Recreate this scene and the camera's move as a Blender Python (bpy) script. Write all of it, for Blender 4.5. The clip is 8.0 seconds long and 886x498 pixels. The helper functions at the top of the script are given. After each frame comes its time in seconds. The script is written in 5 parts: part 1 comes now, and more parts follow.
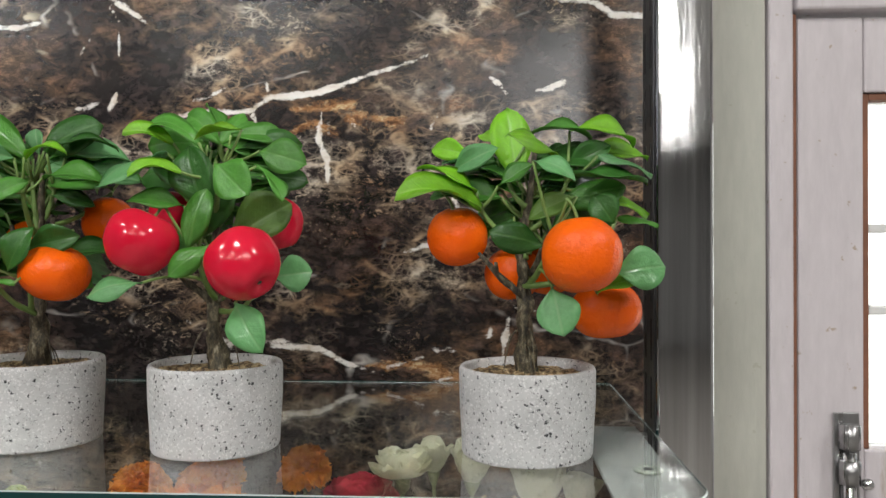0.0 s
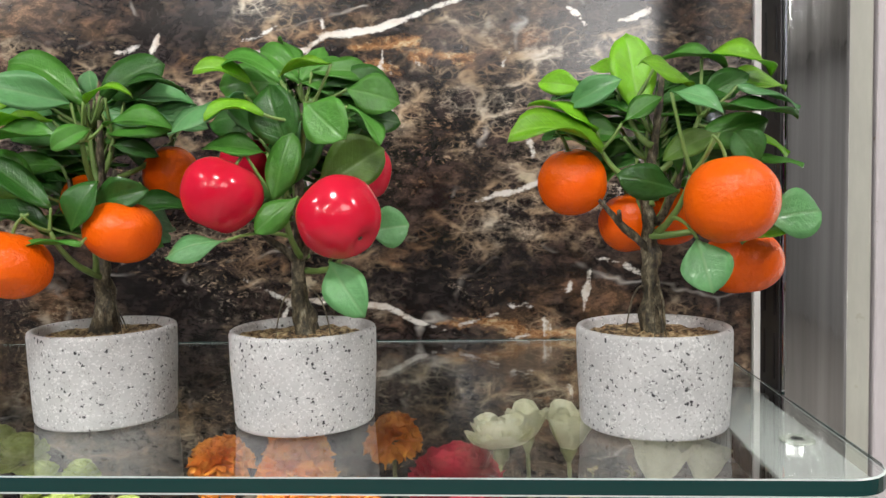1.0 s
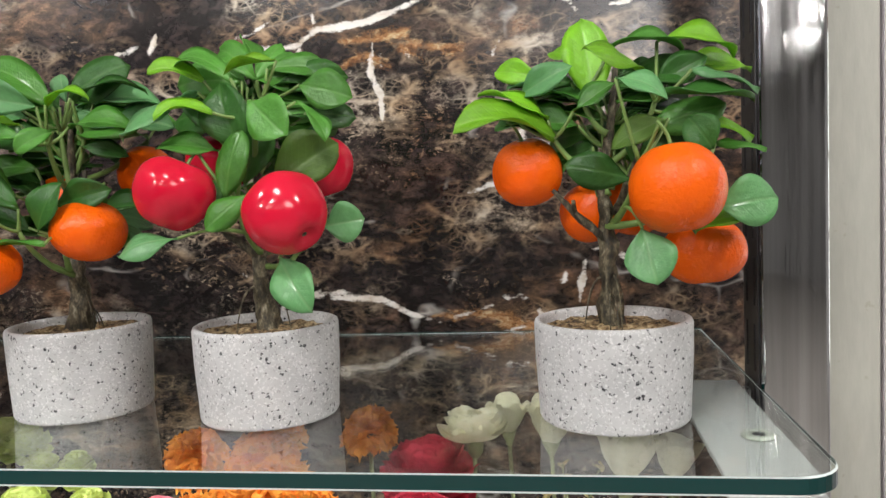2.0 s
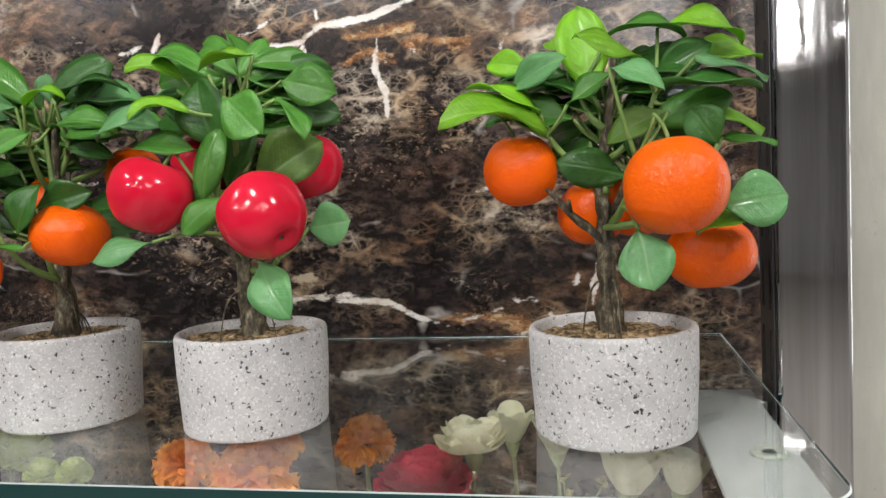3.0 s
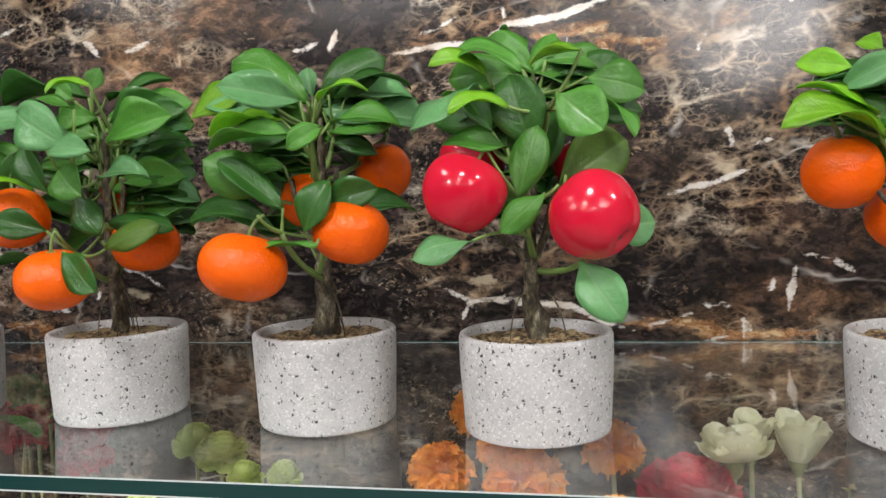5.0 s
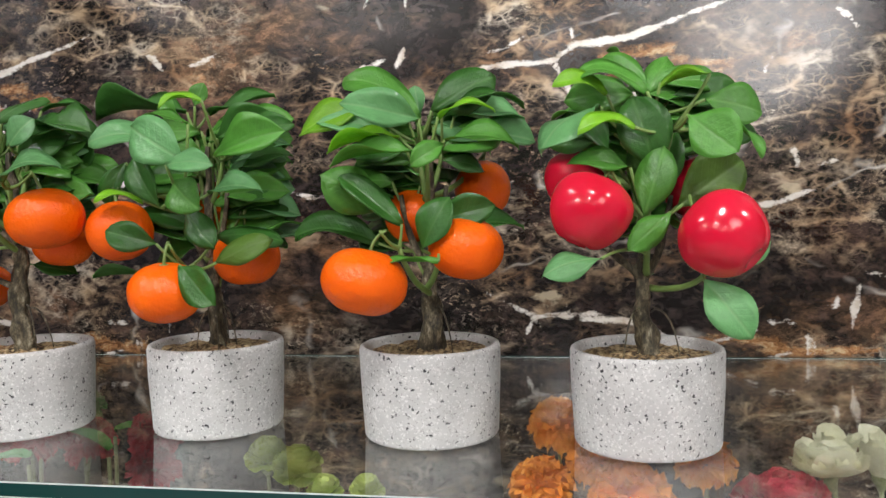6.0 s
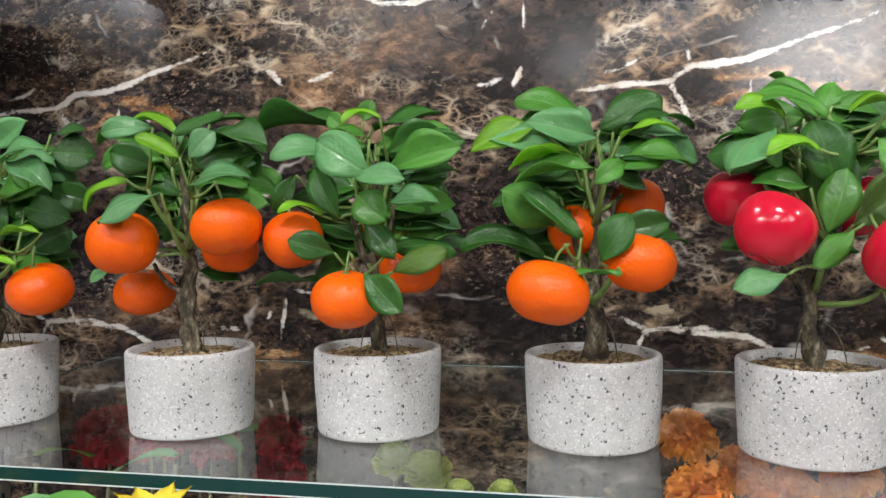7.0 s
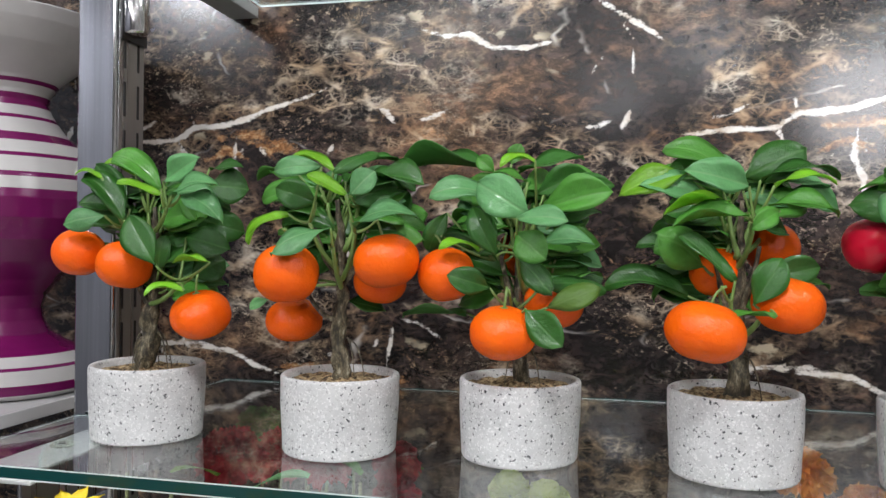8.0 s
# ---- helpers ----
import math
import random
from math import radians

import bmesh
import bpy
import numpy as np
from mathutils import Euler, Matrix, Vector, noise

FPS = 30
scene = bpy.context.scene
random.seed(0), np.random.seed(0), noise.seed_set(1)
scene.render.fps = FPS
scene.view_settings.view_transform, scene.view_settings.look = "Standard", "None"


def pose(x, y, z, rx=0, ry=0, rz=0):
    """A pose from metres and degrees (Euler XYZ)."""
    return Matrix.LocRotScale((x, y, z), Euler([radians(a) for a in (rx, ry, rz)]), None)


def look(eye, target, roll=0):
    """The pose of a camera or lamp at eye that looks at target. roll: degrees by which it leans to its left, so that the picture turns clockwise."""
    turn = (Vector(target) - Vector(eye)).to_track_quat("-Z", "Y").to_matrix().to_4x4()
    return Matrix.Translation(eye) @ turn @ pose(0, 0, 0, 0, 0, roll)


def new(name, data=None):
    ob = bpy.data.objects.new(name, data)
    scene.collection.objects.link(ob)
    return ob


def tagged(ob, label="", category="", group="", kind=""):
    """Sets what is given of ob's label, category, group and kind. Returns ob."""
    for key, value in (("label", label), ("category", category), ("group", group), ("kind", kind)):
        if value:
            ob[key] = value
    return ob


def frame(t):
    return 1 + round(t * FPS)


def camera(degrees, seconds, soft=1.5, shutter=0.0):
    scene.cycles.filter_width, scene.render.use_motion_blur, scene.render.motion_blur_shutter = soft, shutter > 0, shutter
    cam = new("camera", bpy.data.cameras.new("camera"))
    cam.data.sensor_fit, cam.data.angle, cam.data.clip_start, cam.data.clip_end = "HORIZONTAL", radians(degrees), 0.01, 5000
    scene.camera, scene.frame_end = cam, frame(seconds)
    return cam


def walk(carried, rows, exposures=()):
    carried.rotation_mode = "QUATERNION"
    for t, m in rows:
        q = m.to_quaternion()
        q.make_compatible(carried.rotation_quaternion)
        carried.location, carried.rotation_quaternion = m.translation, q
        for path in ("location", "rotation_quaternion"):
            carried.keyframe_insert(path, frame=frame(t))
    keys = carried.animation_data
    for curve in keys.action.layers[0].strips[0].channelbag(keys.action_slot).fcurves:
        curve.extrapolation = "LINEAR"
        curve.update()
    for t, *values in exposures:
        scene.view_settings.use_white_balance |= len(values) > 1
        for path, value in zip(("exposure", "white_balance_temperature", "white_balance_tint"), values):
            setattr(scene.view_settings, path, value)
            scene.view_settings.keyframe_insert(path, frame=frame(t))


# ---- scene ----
cam = camera(59.4, 8.0, soft=1.5)
METRES, EYE, TILT, LEAN, TURN = 0.62, 1.36, 0.0, 0.0, 3.4
ROWS = [
    (0.0, 0.0, 0.0, 0.0, 0.0, 0.03, 0.14),
    (0.5, -0.106, 0.0613, -0.0082, -1.86, -1.63, 0.6),
    (1.0, -0.0942, 0.0873, 0.0001, 0.72, -3.67, 1.27),
    (1.5, -0.0458, 0.0876, 0.0001, 3.24, -4.21, 2.01),
    (3.0, 0.0353, 0.1385, -0.0009, 7.52, -4.27, 2.92),
    (3.5, 0.0266, 0.1513, -0.0146, 8.71, -4.45, 2.92),
    (4.0, -0.0601, 0.1403, -0.0104, 8.83, -4.41, 2.81),
    (4.5, -0.1576, 0.1283, -0.0004, 8.37, -4.28, 2.54),
    (6.0, -0.3394, 0.0957, 0.0129, 6.57, -2.96, 1.59),
    (6.5, -0.4201, 0.0687, 0.016, 6.72, -2.46, 1.18),
    (7.0, -0.4903, 0.0449, 0.0166, 7.43, -1.98, 0.65),
    (7.5, -0.555, 0.0088, 0.0176, 8.22, -1.21, 0.0),
    (8.0, -0.6197, -0.0194, 0.0269, 9.09, 0.08, -0.72),
]
poses = [(t, pose(0, 0, EYE, TILT, LEAN, TURN) @ pose(METRES * x, METRES * y, METRES * z, 90 + pitch, roll, yaw)) for t, x, y, z, yaw, pitch, roll in ROWS]
poses[1:1] = [
    (0.1, look((-0.018, 0.020, 1.360), (-0.128, 2.018, 1.384), -0.2)),
    (0.2, look((-0.037, 0.031, 1.359), (-0.125, 2.030, 1.374), -0.3)),
    (0.3, look((-0.052, 0.034, 1.356), (-0.115, 2.033, 1.361), -0.4)),
]
walk(cam, poses, [(0.0, -0.24, 6450, 10.5), (0.5, -0.12, 6480, 11), (1.2, 0.03, 6500, 12), (4.0, 0.06, 6500, 14), (7.0, 0.10, 6350, 13), (8.0, 0.10, 6150, 13)])

# ---- world, lamps ----
SHELF = 1.232                      # top of the glass shelf
WALL = 0.753                       # face of the marble panel
world = bpy.data.worlds.new("world")
scene.world = world
world.use_nodes = True
wn = world.node_tree.nodes
sky = wn.new("ShaderNodeTexSky")
sky.sky_type, sky.sun_disc = "NISHITA", False
sky.sun_elevation, sky.sun_rotation = radians(50), radians(200)
world.node_tree.links.new(sky.outputs[0], wn["Background"].inputs[0])
wn["Background"].inputs[1].default_value = 0.1

CEIL = 2.75


def lamp(x, y, watts, size=0.3, z=CEIL - 0.03, colour=(1.0, 0.985, 0.955)):
    data = bpy.data.lights.new("ceiling_lamp", "AREA")
    data.shape, data.size, data.energy, data.color = "DISK", size, watts, colour
    ob = new("ceiling_lamp", data)
    ob.location = (x, y, z)
    return ob


LAMPS = [(-2.5, -2.05), (-1.7, -0.35), (-0.3, -0.70), (1.35, -0.35), (-0.9, -2.0), (0.9, -2.0), (0.2, -3.6), (-0.4, -5.2)]
ROW = [(1.15, -3.9), (1.34, -4.6), (1.52, -5.4), (1.74, -6.3), (1.98, -7.3), (2.27, -8.5), (1.75, -3.9), (1.95, -4.9), (2.20, -6.0), (2.50, -7.4)]   # lines of lights that run to the back of the shop
for lx, ly in LAMPS:
    lamp(lx, ly, 48 if lx < -2 else 12 if lx < -1 else 23 if ly > -1 else 19, 0.34 if lx < -2 else 0.3)
for lx, ly in ROW:
    lamp(lx, ly, 3, 0.12)
lamp(-1.62, -3.3, 22, 1.0)       # the strongest light, far back in the shop
# a small display spot over the aisle, mirrored in the marble
spot = lamp(0.14, -0.14, 0.22, 0.30, 1.70)
spot.data.spread = radians(46)
spot.matrix_basis = look((0.14, -0.14, 1.70), (-0.20, 0.753, 1.50))


# ---- materials ----
def material(name):
    m = bpy.data.materials.new(name)
    m.use_nodes = True
    return m, m.node_tree.nodes, m.node_tree.links, m.node_tree.nodes["Principled BSDF"]


def ramp(nodes, links, source, stops, interpolation="LINEAR"):
    r = nodes.new("ShaderNodeValToRGB")
    r.color_ramp.interpolation = interpolation
    els = r.color_ramp.elements
    while len(els) < len(stops):
        els.new(0.5)
    for e, (pos, col) in zip(els, stops):
        e.position, e.color = pos, (*col, 1) if len(col) == 3 else col
    links.new(source, r.inputs[0])
    return r.outputs[0]


def grey(v):
    return (v, v, v)


def mix(nodes, links, fac, a, b, blend="MIX"):
    n = nodes.new("ShaderNodeMix")
    n.data_type, n.blend_type = "RGBA", blend
    for socket, value in ((0, fac), (6, a), (7, b)):
        if hasattr(value, "links") or hasattr(value, "is_linked"):
            links.new(value, n.inputs[socket])
        elif socket == 0:
            n.inputs[0].default_value = value
        else:
            n.inputs[socket].default_value = (*value, 1)
    return n.outputs[2]


def maths(nodes, links, op, a, b=0.0, c=0.0):
    n = nodes.new("ShaderNodeMath")
    n.operation = op
    for i, v in enumerate((a, b, c)):
        if hasattr(v, "is_linked"):
            links.new(v, n.inputs[i])
        else:
            n.inputs[i].default_value = v
    return n.outputs[0]


def coords(nodes, links, shift=False):
    """Object coordinates in metres; shift: moved by a random amount for each object."""
    tc = nodes.new("ShaderNodeTexCoord")
    if not shift:
        return tc.outputs["Object"]
    info = nodes.new("ShaderNodeObjectInfo")
    n = nodes.new("ShaderNodeVectorMath")
    n.operation = "MULTIPLY_ADD"
    links.new(info.outputs["Random"], n.inputs[0])
    n.inputs[1].default_value = (3.0, 5.0, 7.0)
    links.new(tc.outputs["Object"], n.inputs[2])
    return n.outputs[0]


def noise_tex(nodes, links, vec, scale, detail=4.0, rough=0.55, out="Fac", distortion=0.0):
    n = nodes.new("ShaderNodeTexNoise")
    n.inputs["Scale"].default_value, n.inputs["Detail"].default_value = scale, detail
    n.inputs["Roughness"].default_value, n.inputs["Distortion"].default_value = rough, distortion
    links.new(vec, n.inputs["Vector"])
    return n.outputs[out]


def voronoi(nodes, links, vec, scale, feature="F1", out="Distance", randomness=1.0):
    n = nodes.new("ShaderNodeTexVoronoi")
    n.feature = feature
    n.inputs["Scale"].default_value, n.inputs["Randomness"].default_value = scale, randomness
    links.new(vec, n.inputs["Vector"])
    return n.outputs[out]


def warp(nodes, links, vec, scale, amount, detail=3.0):
    col = noise_tex(nodes, links, vec, scale, detail, 0.6, "Color")
    n = nodes.new("ShaderNodeVectorMath")
    n.operation = "MULTIPLY_ADD"
    links.new(col, n.inputs[0])
    n.inputs[1].default_value = (amount, amount, amount)
    links.new(vec, n.inputs[2])
    return n.outputs[0]


def bump(nodes, links, bsdf, height, strength, distance):
    b = nodes.new("ShaderNodeBump")
    b.inputs["Strength"].default_value, b.inputs["Distance"].default_value = strength, distance
    links.new(height, b.inputs["Height"])
    links.new(b.outputs[0], bsdf.inputs["Normal"])


def plain(name, colour, rough=0.5, metal=0.0, vary=0.12, scale=40.0, relief=0.0):
    """A surface of one colour with blotches and grain at two scales."""
    m, n, l, b = material(name)
    v = coords(n, l, True)
    big = noise_tex(n, l, v, scale * 0.2, 3)
    fine = noise_tex(n, l, v, scale * 4, 4)
    f = maths(n, l, "MULTIPLY_ADD", big, 0.65, maths(n, l, "MULTIPLY", fine, 0.35))
    lo = tuple(c * (1 - vary) for c in colour)
    hi = tuple(min(1, c * (1 + vary)) for c in colour)
    l.new(ramp(n, l, f, [(0.3, lo), (0.7, hi)]), b.inputs["Base Color"])
    l.new(ramp(n, l, f, [(0.3, grey(rough * 0.85)), (0.7, grey(min(1, rough * 1.15)))]), b.inputs["Roughness"])
    b.inputs["Metallic"].default_value = metal
    if relief:
        bump(n, l, b, f, 0.6, relief)
    return m


def marble_material():
    """Printed dark brown marble: black patches, rusty brown clouds, a tan crackle and pale veins."""
    m, n, l, b = material("dark_marble")
    st = n.new("ShaderNodeMapping")
    st.inputs["Scale"].default_value = (0.62, 1.0, 1.0)
    l.new(coords(n, l), st.inputs[0])
    v = st.outputs[0]
    w1 = warp(n, l, v, 9.0, 0.10)
    w2 = warp(n, l, v, 30.0, 0.040, 5.0)
    cloud = noise_tex(n, l, w1, 9.0, 7, 0.62)
    fine = noise_tex(n, l, w2, 85.0, 9, 0.74)
    body = ramp(n, l, cloud, [(0.47, (0.014, 0.012, 0.013)), (0.56, (0.027, 0.020, 0.018)), (0.65, (0.074, 0.046, 0.028)), (0.78, (0.19, 0.125, 0.075))])
    speck = ramp(n, l, fine, [(0.38, (0.30, 0.28, 0.27)), (0.50, (0.9, 0.82, 0.75)), (0.62, (2.6, 2.2, 1.9))])
    body = mix(n, l, 1.0, body, speck, "MULTIPLY")
    zone = ramp(n, l, noise_tex(n, l, w1, 8.5, 6, 0.65), [(0.46, grey(0.0)), (0.58, grey(1))])
    e1 = voronoi(n, l, warp(n, l, v, 20.0, 0.042, 4.0), 27.0, "DISTANCE_TO_EDGE")
    e2 = voronoi(n, l, warp(n, l, v, 50.0, 0.017, 4.0), 72.0, "DISTANCE_TO_EDGE")
    e3 = voronoi(n, l, warp(n, l, v, 110.0, 0.008, 4.0), 170.0, "DISTANCE_TO_EDGE")
    c1 = ramp(n, l, e1, [(0.0, grey(1)), (0.03, grey(0.75)), (0.085, grey(0))])
    c2 = ramp(n, l, e2, [(0.0, grey(1)), (0.10, grey(0))])
    c3 = ramp(n, l, e3, [(0.0, grey(1)), (0.16, grey(0))])
    crackle = maths(n, l, "MAXIMUM", c1, maths(n, l, "MAXIMUM", maths(n, l, "MULTIPLY", c2, 0.7), maths(n, l, "MULTIPLY", c3, 0.4)))
    gaps = ramp(n, l, noise_tex(n, l, v, 48.0, 6, 0.68), [(0.42, grey(0)), (0.54, grey(1))])
    crackle = maths(n, l, "MULTIPLY", maths(n, l, "MULTIPLY", crackle, zone), gaps)
    tan = ramp(n, l, noise_tex(n, l, v, 22.0, 4), [(0.35, (0.22, 0.125, 0.065)), (0.5, (0.40, 0.29, 0.185)), (0.66, (0.53, 0.46, 0.37))])
    body = mix(n, l, maths(n, l, "MULTIPLY", crackle, 0.92), body, tan)
    grit = ramp(n, l, noise_tex(n, l, w2, 240.0, 5, 0.72), [(0.55, grey(0)), (0.66, grey(1))])
    some = ramp(n, l, noise_tex(n, l, w1, 13.0, 4, 0.6), [(0.48, grey(0)), (0.60, grey(1))])
    body = mix(n, l, maths(n, l, "MULTIPLY", maths(n, l, "MULTIPLY", grit, some), 0.75), body, tan)
    red = n.new("ShaderNodeAttribute")
    red.attribute_name = "rust"
    rd = maths(n, l, "MULTIPLY_ADD", maths(n, l, "SUBTRACT", noise_tex(n, l, v, 60.0, 7, 0.75), 0.5), 0.040, red.outputs["Fac"])
    rusty = ramp(n, l, maths(n, l, "MULTIPLY_ADD", rd, 90.0, 0.5), [(0.25, grey(0.85)), (0.65, grey(0))])
    body = mix(n, l, rusty, body, ramp(n, l, noise_tex(n, l, w2, 130.0, 5, 0.7), [(0.38, (0.10, 0.042, 0.015)), (0.52, (0.30, 0.145, 0.055)), (0.66, (0.50, 0.37, 0.21))]))
    att = n.new("ShaderNodeAttribute")
    att.attribute_name = "vein"
    d = maths(n, l, "MULTIPLY_ADD", maths(n, l, "SUBTRACT", noise_tex(n, l, v, 90.0, 7, 0.72), 0.5), 0.0120, att.outputs["Fac"])
    vein = ramp(n, l, maths(n, l, "MULTIPLY_ADD", d, 200.0, 0.5), [(0.30, grey(1)), (0.62, grey(0))])
    # hairlines that wander through the black parts
    hair = voronoi(n, l, warp(n, l, v, 10.0, 0.07, 4.0), 6.0, "DISTANCE_TO_EDGE")
    hair = maths(n, l, "MULTIPLY", ramp(n, l, hair, [(0.0, grey(1)), (0.012, grey(0))]), ramp(n, l, noise_tex(n, l, v, 20.0, 3), [(0.52, grey(0)), (0.64, grey(0.6))]))
    vein = maths(n, l, "MAXIMUM", vein, hair)
    pale = ramp(n, l, noise_tex(n, l, v, 60.0, 5, 0.65), [(0.30, (0.36, 0.29, 0.22)), (0.46, (0.54, 0.50, 0.45)), (0.7, (0.62, 0.61, 0.59))])
    body = mix(n, l, vein, body, pale)
    # scattered cream flecks
    fl = voronoi(n, l, w2, 34.0)
    pick = ramp(n, l, noise_tex(n, l, v, 14.0, 2), [(0.60, grey(0)), (0.66, grey(1))])
    fleck = maths(n, l, "MULTIPLY", ramp(n, l, fl, [(0.16, grey(1)), (0.24, grey(0))]), pick)
    body = mix(n, l, maths(n, l, "MULTIPLY", fleck, 0.7), body, (0.45, 0.38, 0.27))
    l.new(body, b.inputs["Base Color"])
    l.new(ramp(n, l, cloud, [(0.3, grey(0.13)), (0.7, grey(0.22))]), b.inputs["Roughness"])
    b.inputs["Specular IOR Level"].default_value = 0.5
    return m


def terrazzo_material():
    """Cast cement with black, grey and white chips."""
    m, n, l, b = material("terrazzo")
    v = coords(n, l, True)
    w = warp(n, l, v, 350.0, 0.0065, 4.0)
    ground = ramp(n, l, noise_tex(n, l, v, 60.0, 6, 0.6), [(0.3, (0.45, 0.455, 0.45)), (0.7, (0.57, 0.57, 0.56))])

    def chips(scale, lo, hi, share):
        cell = n.new("ShaderNodeTexVoronoi")
        cell.inputs["Scale"].default_value = scale
        l.new(w, cell.inputs["Vector"])
        sep = n.new("ShaderNodeSeparateColor")
        l.new(cell.outputs["Color"], sep.inputs[0])
        keep = maths(n, l, "LESS_THAN", sep.outputs[0], share)
        near = ramp(n, l, cell.outputs["Distance"], [(lo, grey(1)), (hi, grey(0))])
        return maths(n, l, "MULTIPLY", near, keep)

    white = chips(560.0, 0.22, 0.48, 0.60)
    body = mix(n, l, maths(n, l, "MULTIPLY", white, 0.8), ground, (0.78, 0.775, 0.76))
    body = mix(n, l, maths(n, l, "MULTIPLY", chips(650.0, 0.26, 0.44, 0.28), 0.55), body, (0.24, 0.23, 0.22))
    body = mix(n, l, chips(430.0, 0.27, 0.40, 0.16), body, (0.022, 0.022, 0.026))
    body = mix(n, l, chips(290.0, 0.20, 0.30, 0.12), body, (0.018, 0.018, 0.022))
    l.new(body, b.inputs["Base Color"])
    b.inputs["Roughness"].default_value = 0.55
    bump(n, l, b, maths(n, l, "MULTIPLY_ADD", white, 0.7, noise_tex(n, l, v, 420.0, 5)), 0.5, 0.0007)
    return m


def leaf_material(name, face, rib, gloss):
    """Printed polyester leaf: a lighter midrib and side veins, faint mottling."""
    m, n, l, b = material(name)
    tc = n.new("ShaderNodeTexCoord")
    sep = n.new("ShaderNodeSeparateXYZ")
    l.new(tc.outputs["Object"], sep.inputs[0])
    ax = maths(n, l, "ABSOLUTE", sep.outputs[0])
    mid = ramp(n, l, ax, [(0.012, grey(1)), (0.045, grey(0))])
    side = maths(n, l, "SINE", maths(n, l, "MULTIPLY", maths(n, l, "SUBTRACT", sep.outputs[1], maths(n, l, "MULTIPLY", ax, 0.55)), 62.0))
    side = maths(n, l, "MULTIPLY", ramp(n, l, side, [(0.80, grey(0)), (1.0, grey(1))]), 0.10)
    mott = noise_tex(n, l, coords(n, l, True), 6.0, 5)
    info = n.new("ShaderNodeObjectInfo")
    f = maths(n, l, "MULTIPLY_ADD", info.outputs["Random"], 0.45, maths(n, l, "MULTIPLY", mott, 0.6))
    col = ramp(n, l, f, [(0.2, tuple(c * 0.72 for c in face)), (0.8, tuple(c * 1.25 for c in face))])
    col = mix(n, l, maths(n, l, "MAXIMUM", maths(n, l, "MULTIPLY", mid, 0.55), side), col, rib)
    l.new(col, b.inputs["Base Color"])
    b.inputs["Roughness"].default_value = gloss
    b.inputs["Specular IOR Level"].default_value = 0.62
    tr = n.new("ShaderNodeBsdfTranslucent")
    l.new(col, tr.inputs[0])
    add = n.new("ShaderNodeMixShader")
    add.inputs[0].default_value = 0.38
    l.new(b.outputs[0], add.inputs[1])
    l.new(tr.outputs[0], add.inputs[2])
    l.new(add.outputs[0], n["Material Output"].inputs[0])
    bump(n, l, b, maths(n, l, "SUBTRACT", mott, maths(n, l, "ADD", maths(n, l, "MULTIPLY", mid, 0.9), maths(n, l, "MULTIPLY", side, 3.0))), 0.22, 0.012)
    return m


def bark_material():
    m, n, l, b = material("bark")
    v = coords(n, l, True)
    st = n.new("ShaderNodeMapping")
    st.inputs["Scale"].default_value = (1, 1, 0.55)
    l.new(v, st.inputs[0])
    f = noise_tex(n, l, st.outputs[0], 260.0, 6, 0.7)
    col = ramp(n, l, f, [(0.36, (0.012, 0.010, 0.006)), (0.48, (0.055, 0.045, 0.024)), (0.58, (0.16, 0.135, 0.08)), (0.70, (0.40, 0.37, 0.28))])
    l.new(col, b.inputs["Base Color"])
    b.inputs["Roughness"].default_value = 0.6
    bump(n, l, b, f, 0.9, 0.0015)
    return m


def skin_material(name, colour, deep, rough, pores):
    m, n, l, b = material(name)
    v = coords(n, l, True)
    f = noise_tex(n, l, v, 35.0, 3)
    l.new(ramp(n, l, f, [(0.3, deep), (0.7, colour)]), b.inputs["Base Color"])
    b.inputs["Roughness"].default_value = rough
    b.inputs["Specular IOR Level"].default_value = 0.32 if pores else 0.5
    h = maths(n, l, "MULTIPLY_ADD", noise_tex(n, l, v, 420.0, 3), pores, noise_tex(n, l, v, 60.0, 3))
    bump(n, l, b, h, 0.45 if pores else 0.30, 0.0012)
    return m


def steel_material(name, rough, tint=0.62, dents=0.0):
    """Steel with fine upright brushing; dents: smears and waves as well, and broad upright tones that imitate
    reflections.
    """
    m, n, l, b = material(name)
    v = coords(n, l)

    def streaks(across, along, detail=4):
        st = n.new("ShaderNodeMapping")
        st.inputs["Scale"].default_value = (across, across, along)
        l.new(v, st.inputs[0])
        return noise_tex(n, l, st.outputs[0], 1.0, detail, 0.6)

    f = streaks(220, 3)
    if dents:
        f = maths(n, l, "MULTIPLY_ADD", streaks(95, 2.2, 5), 0.7, maths(n, l, "MULTIPLY", f, 0.3))
    # with dents, the colour streaks stand in for upright things mirrored in the steel
    spread = 0.35 if dents else 0.08
    l.new(ramp(n, l, f, [(0.3, grey(tint * (1 - spread))), (0.7, grey(tint * (1 + 0.4 * spread)))]), b.inputs["Base Color"])
    l.new(ramp(n, l, f, [(0.32, grey(rough * (0.35 if dents else 0.7))), (0.68, grey(rough * (1.5 if dents else 1.3)))]), b.inputs["Roughness"])
    b.inputs["Metallic"].default_value = 1.0
    if dents:
        bump(n, l, b, maths(n, l, "MULTIPLY_ADD", streaks(60, 9, 3), 0.35, streaks(9, 5, 3)), dents, 0.004)
    return m


def glass_material(name, colour=(0.93, 0.98, 0.96)):
    m, n, l, b = material(name)
    b.inputs["Base Color"].default_value = (*colour, 1)
    b.inputs["Transmission Weight"].default_value = 1.0
    b.inputs["IOR"].default_value = 1.5
    b.inputs["Roughness"].default_value = 0.0
    return m


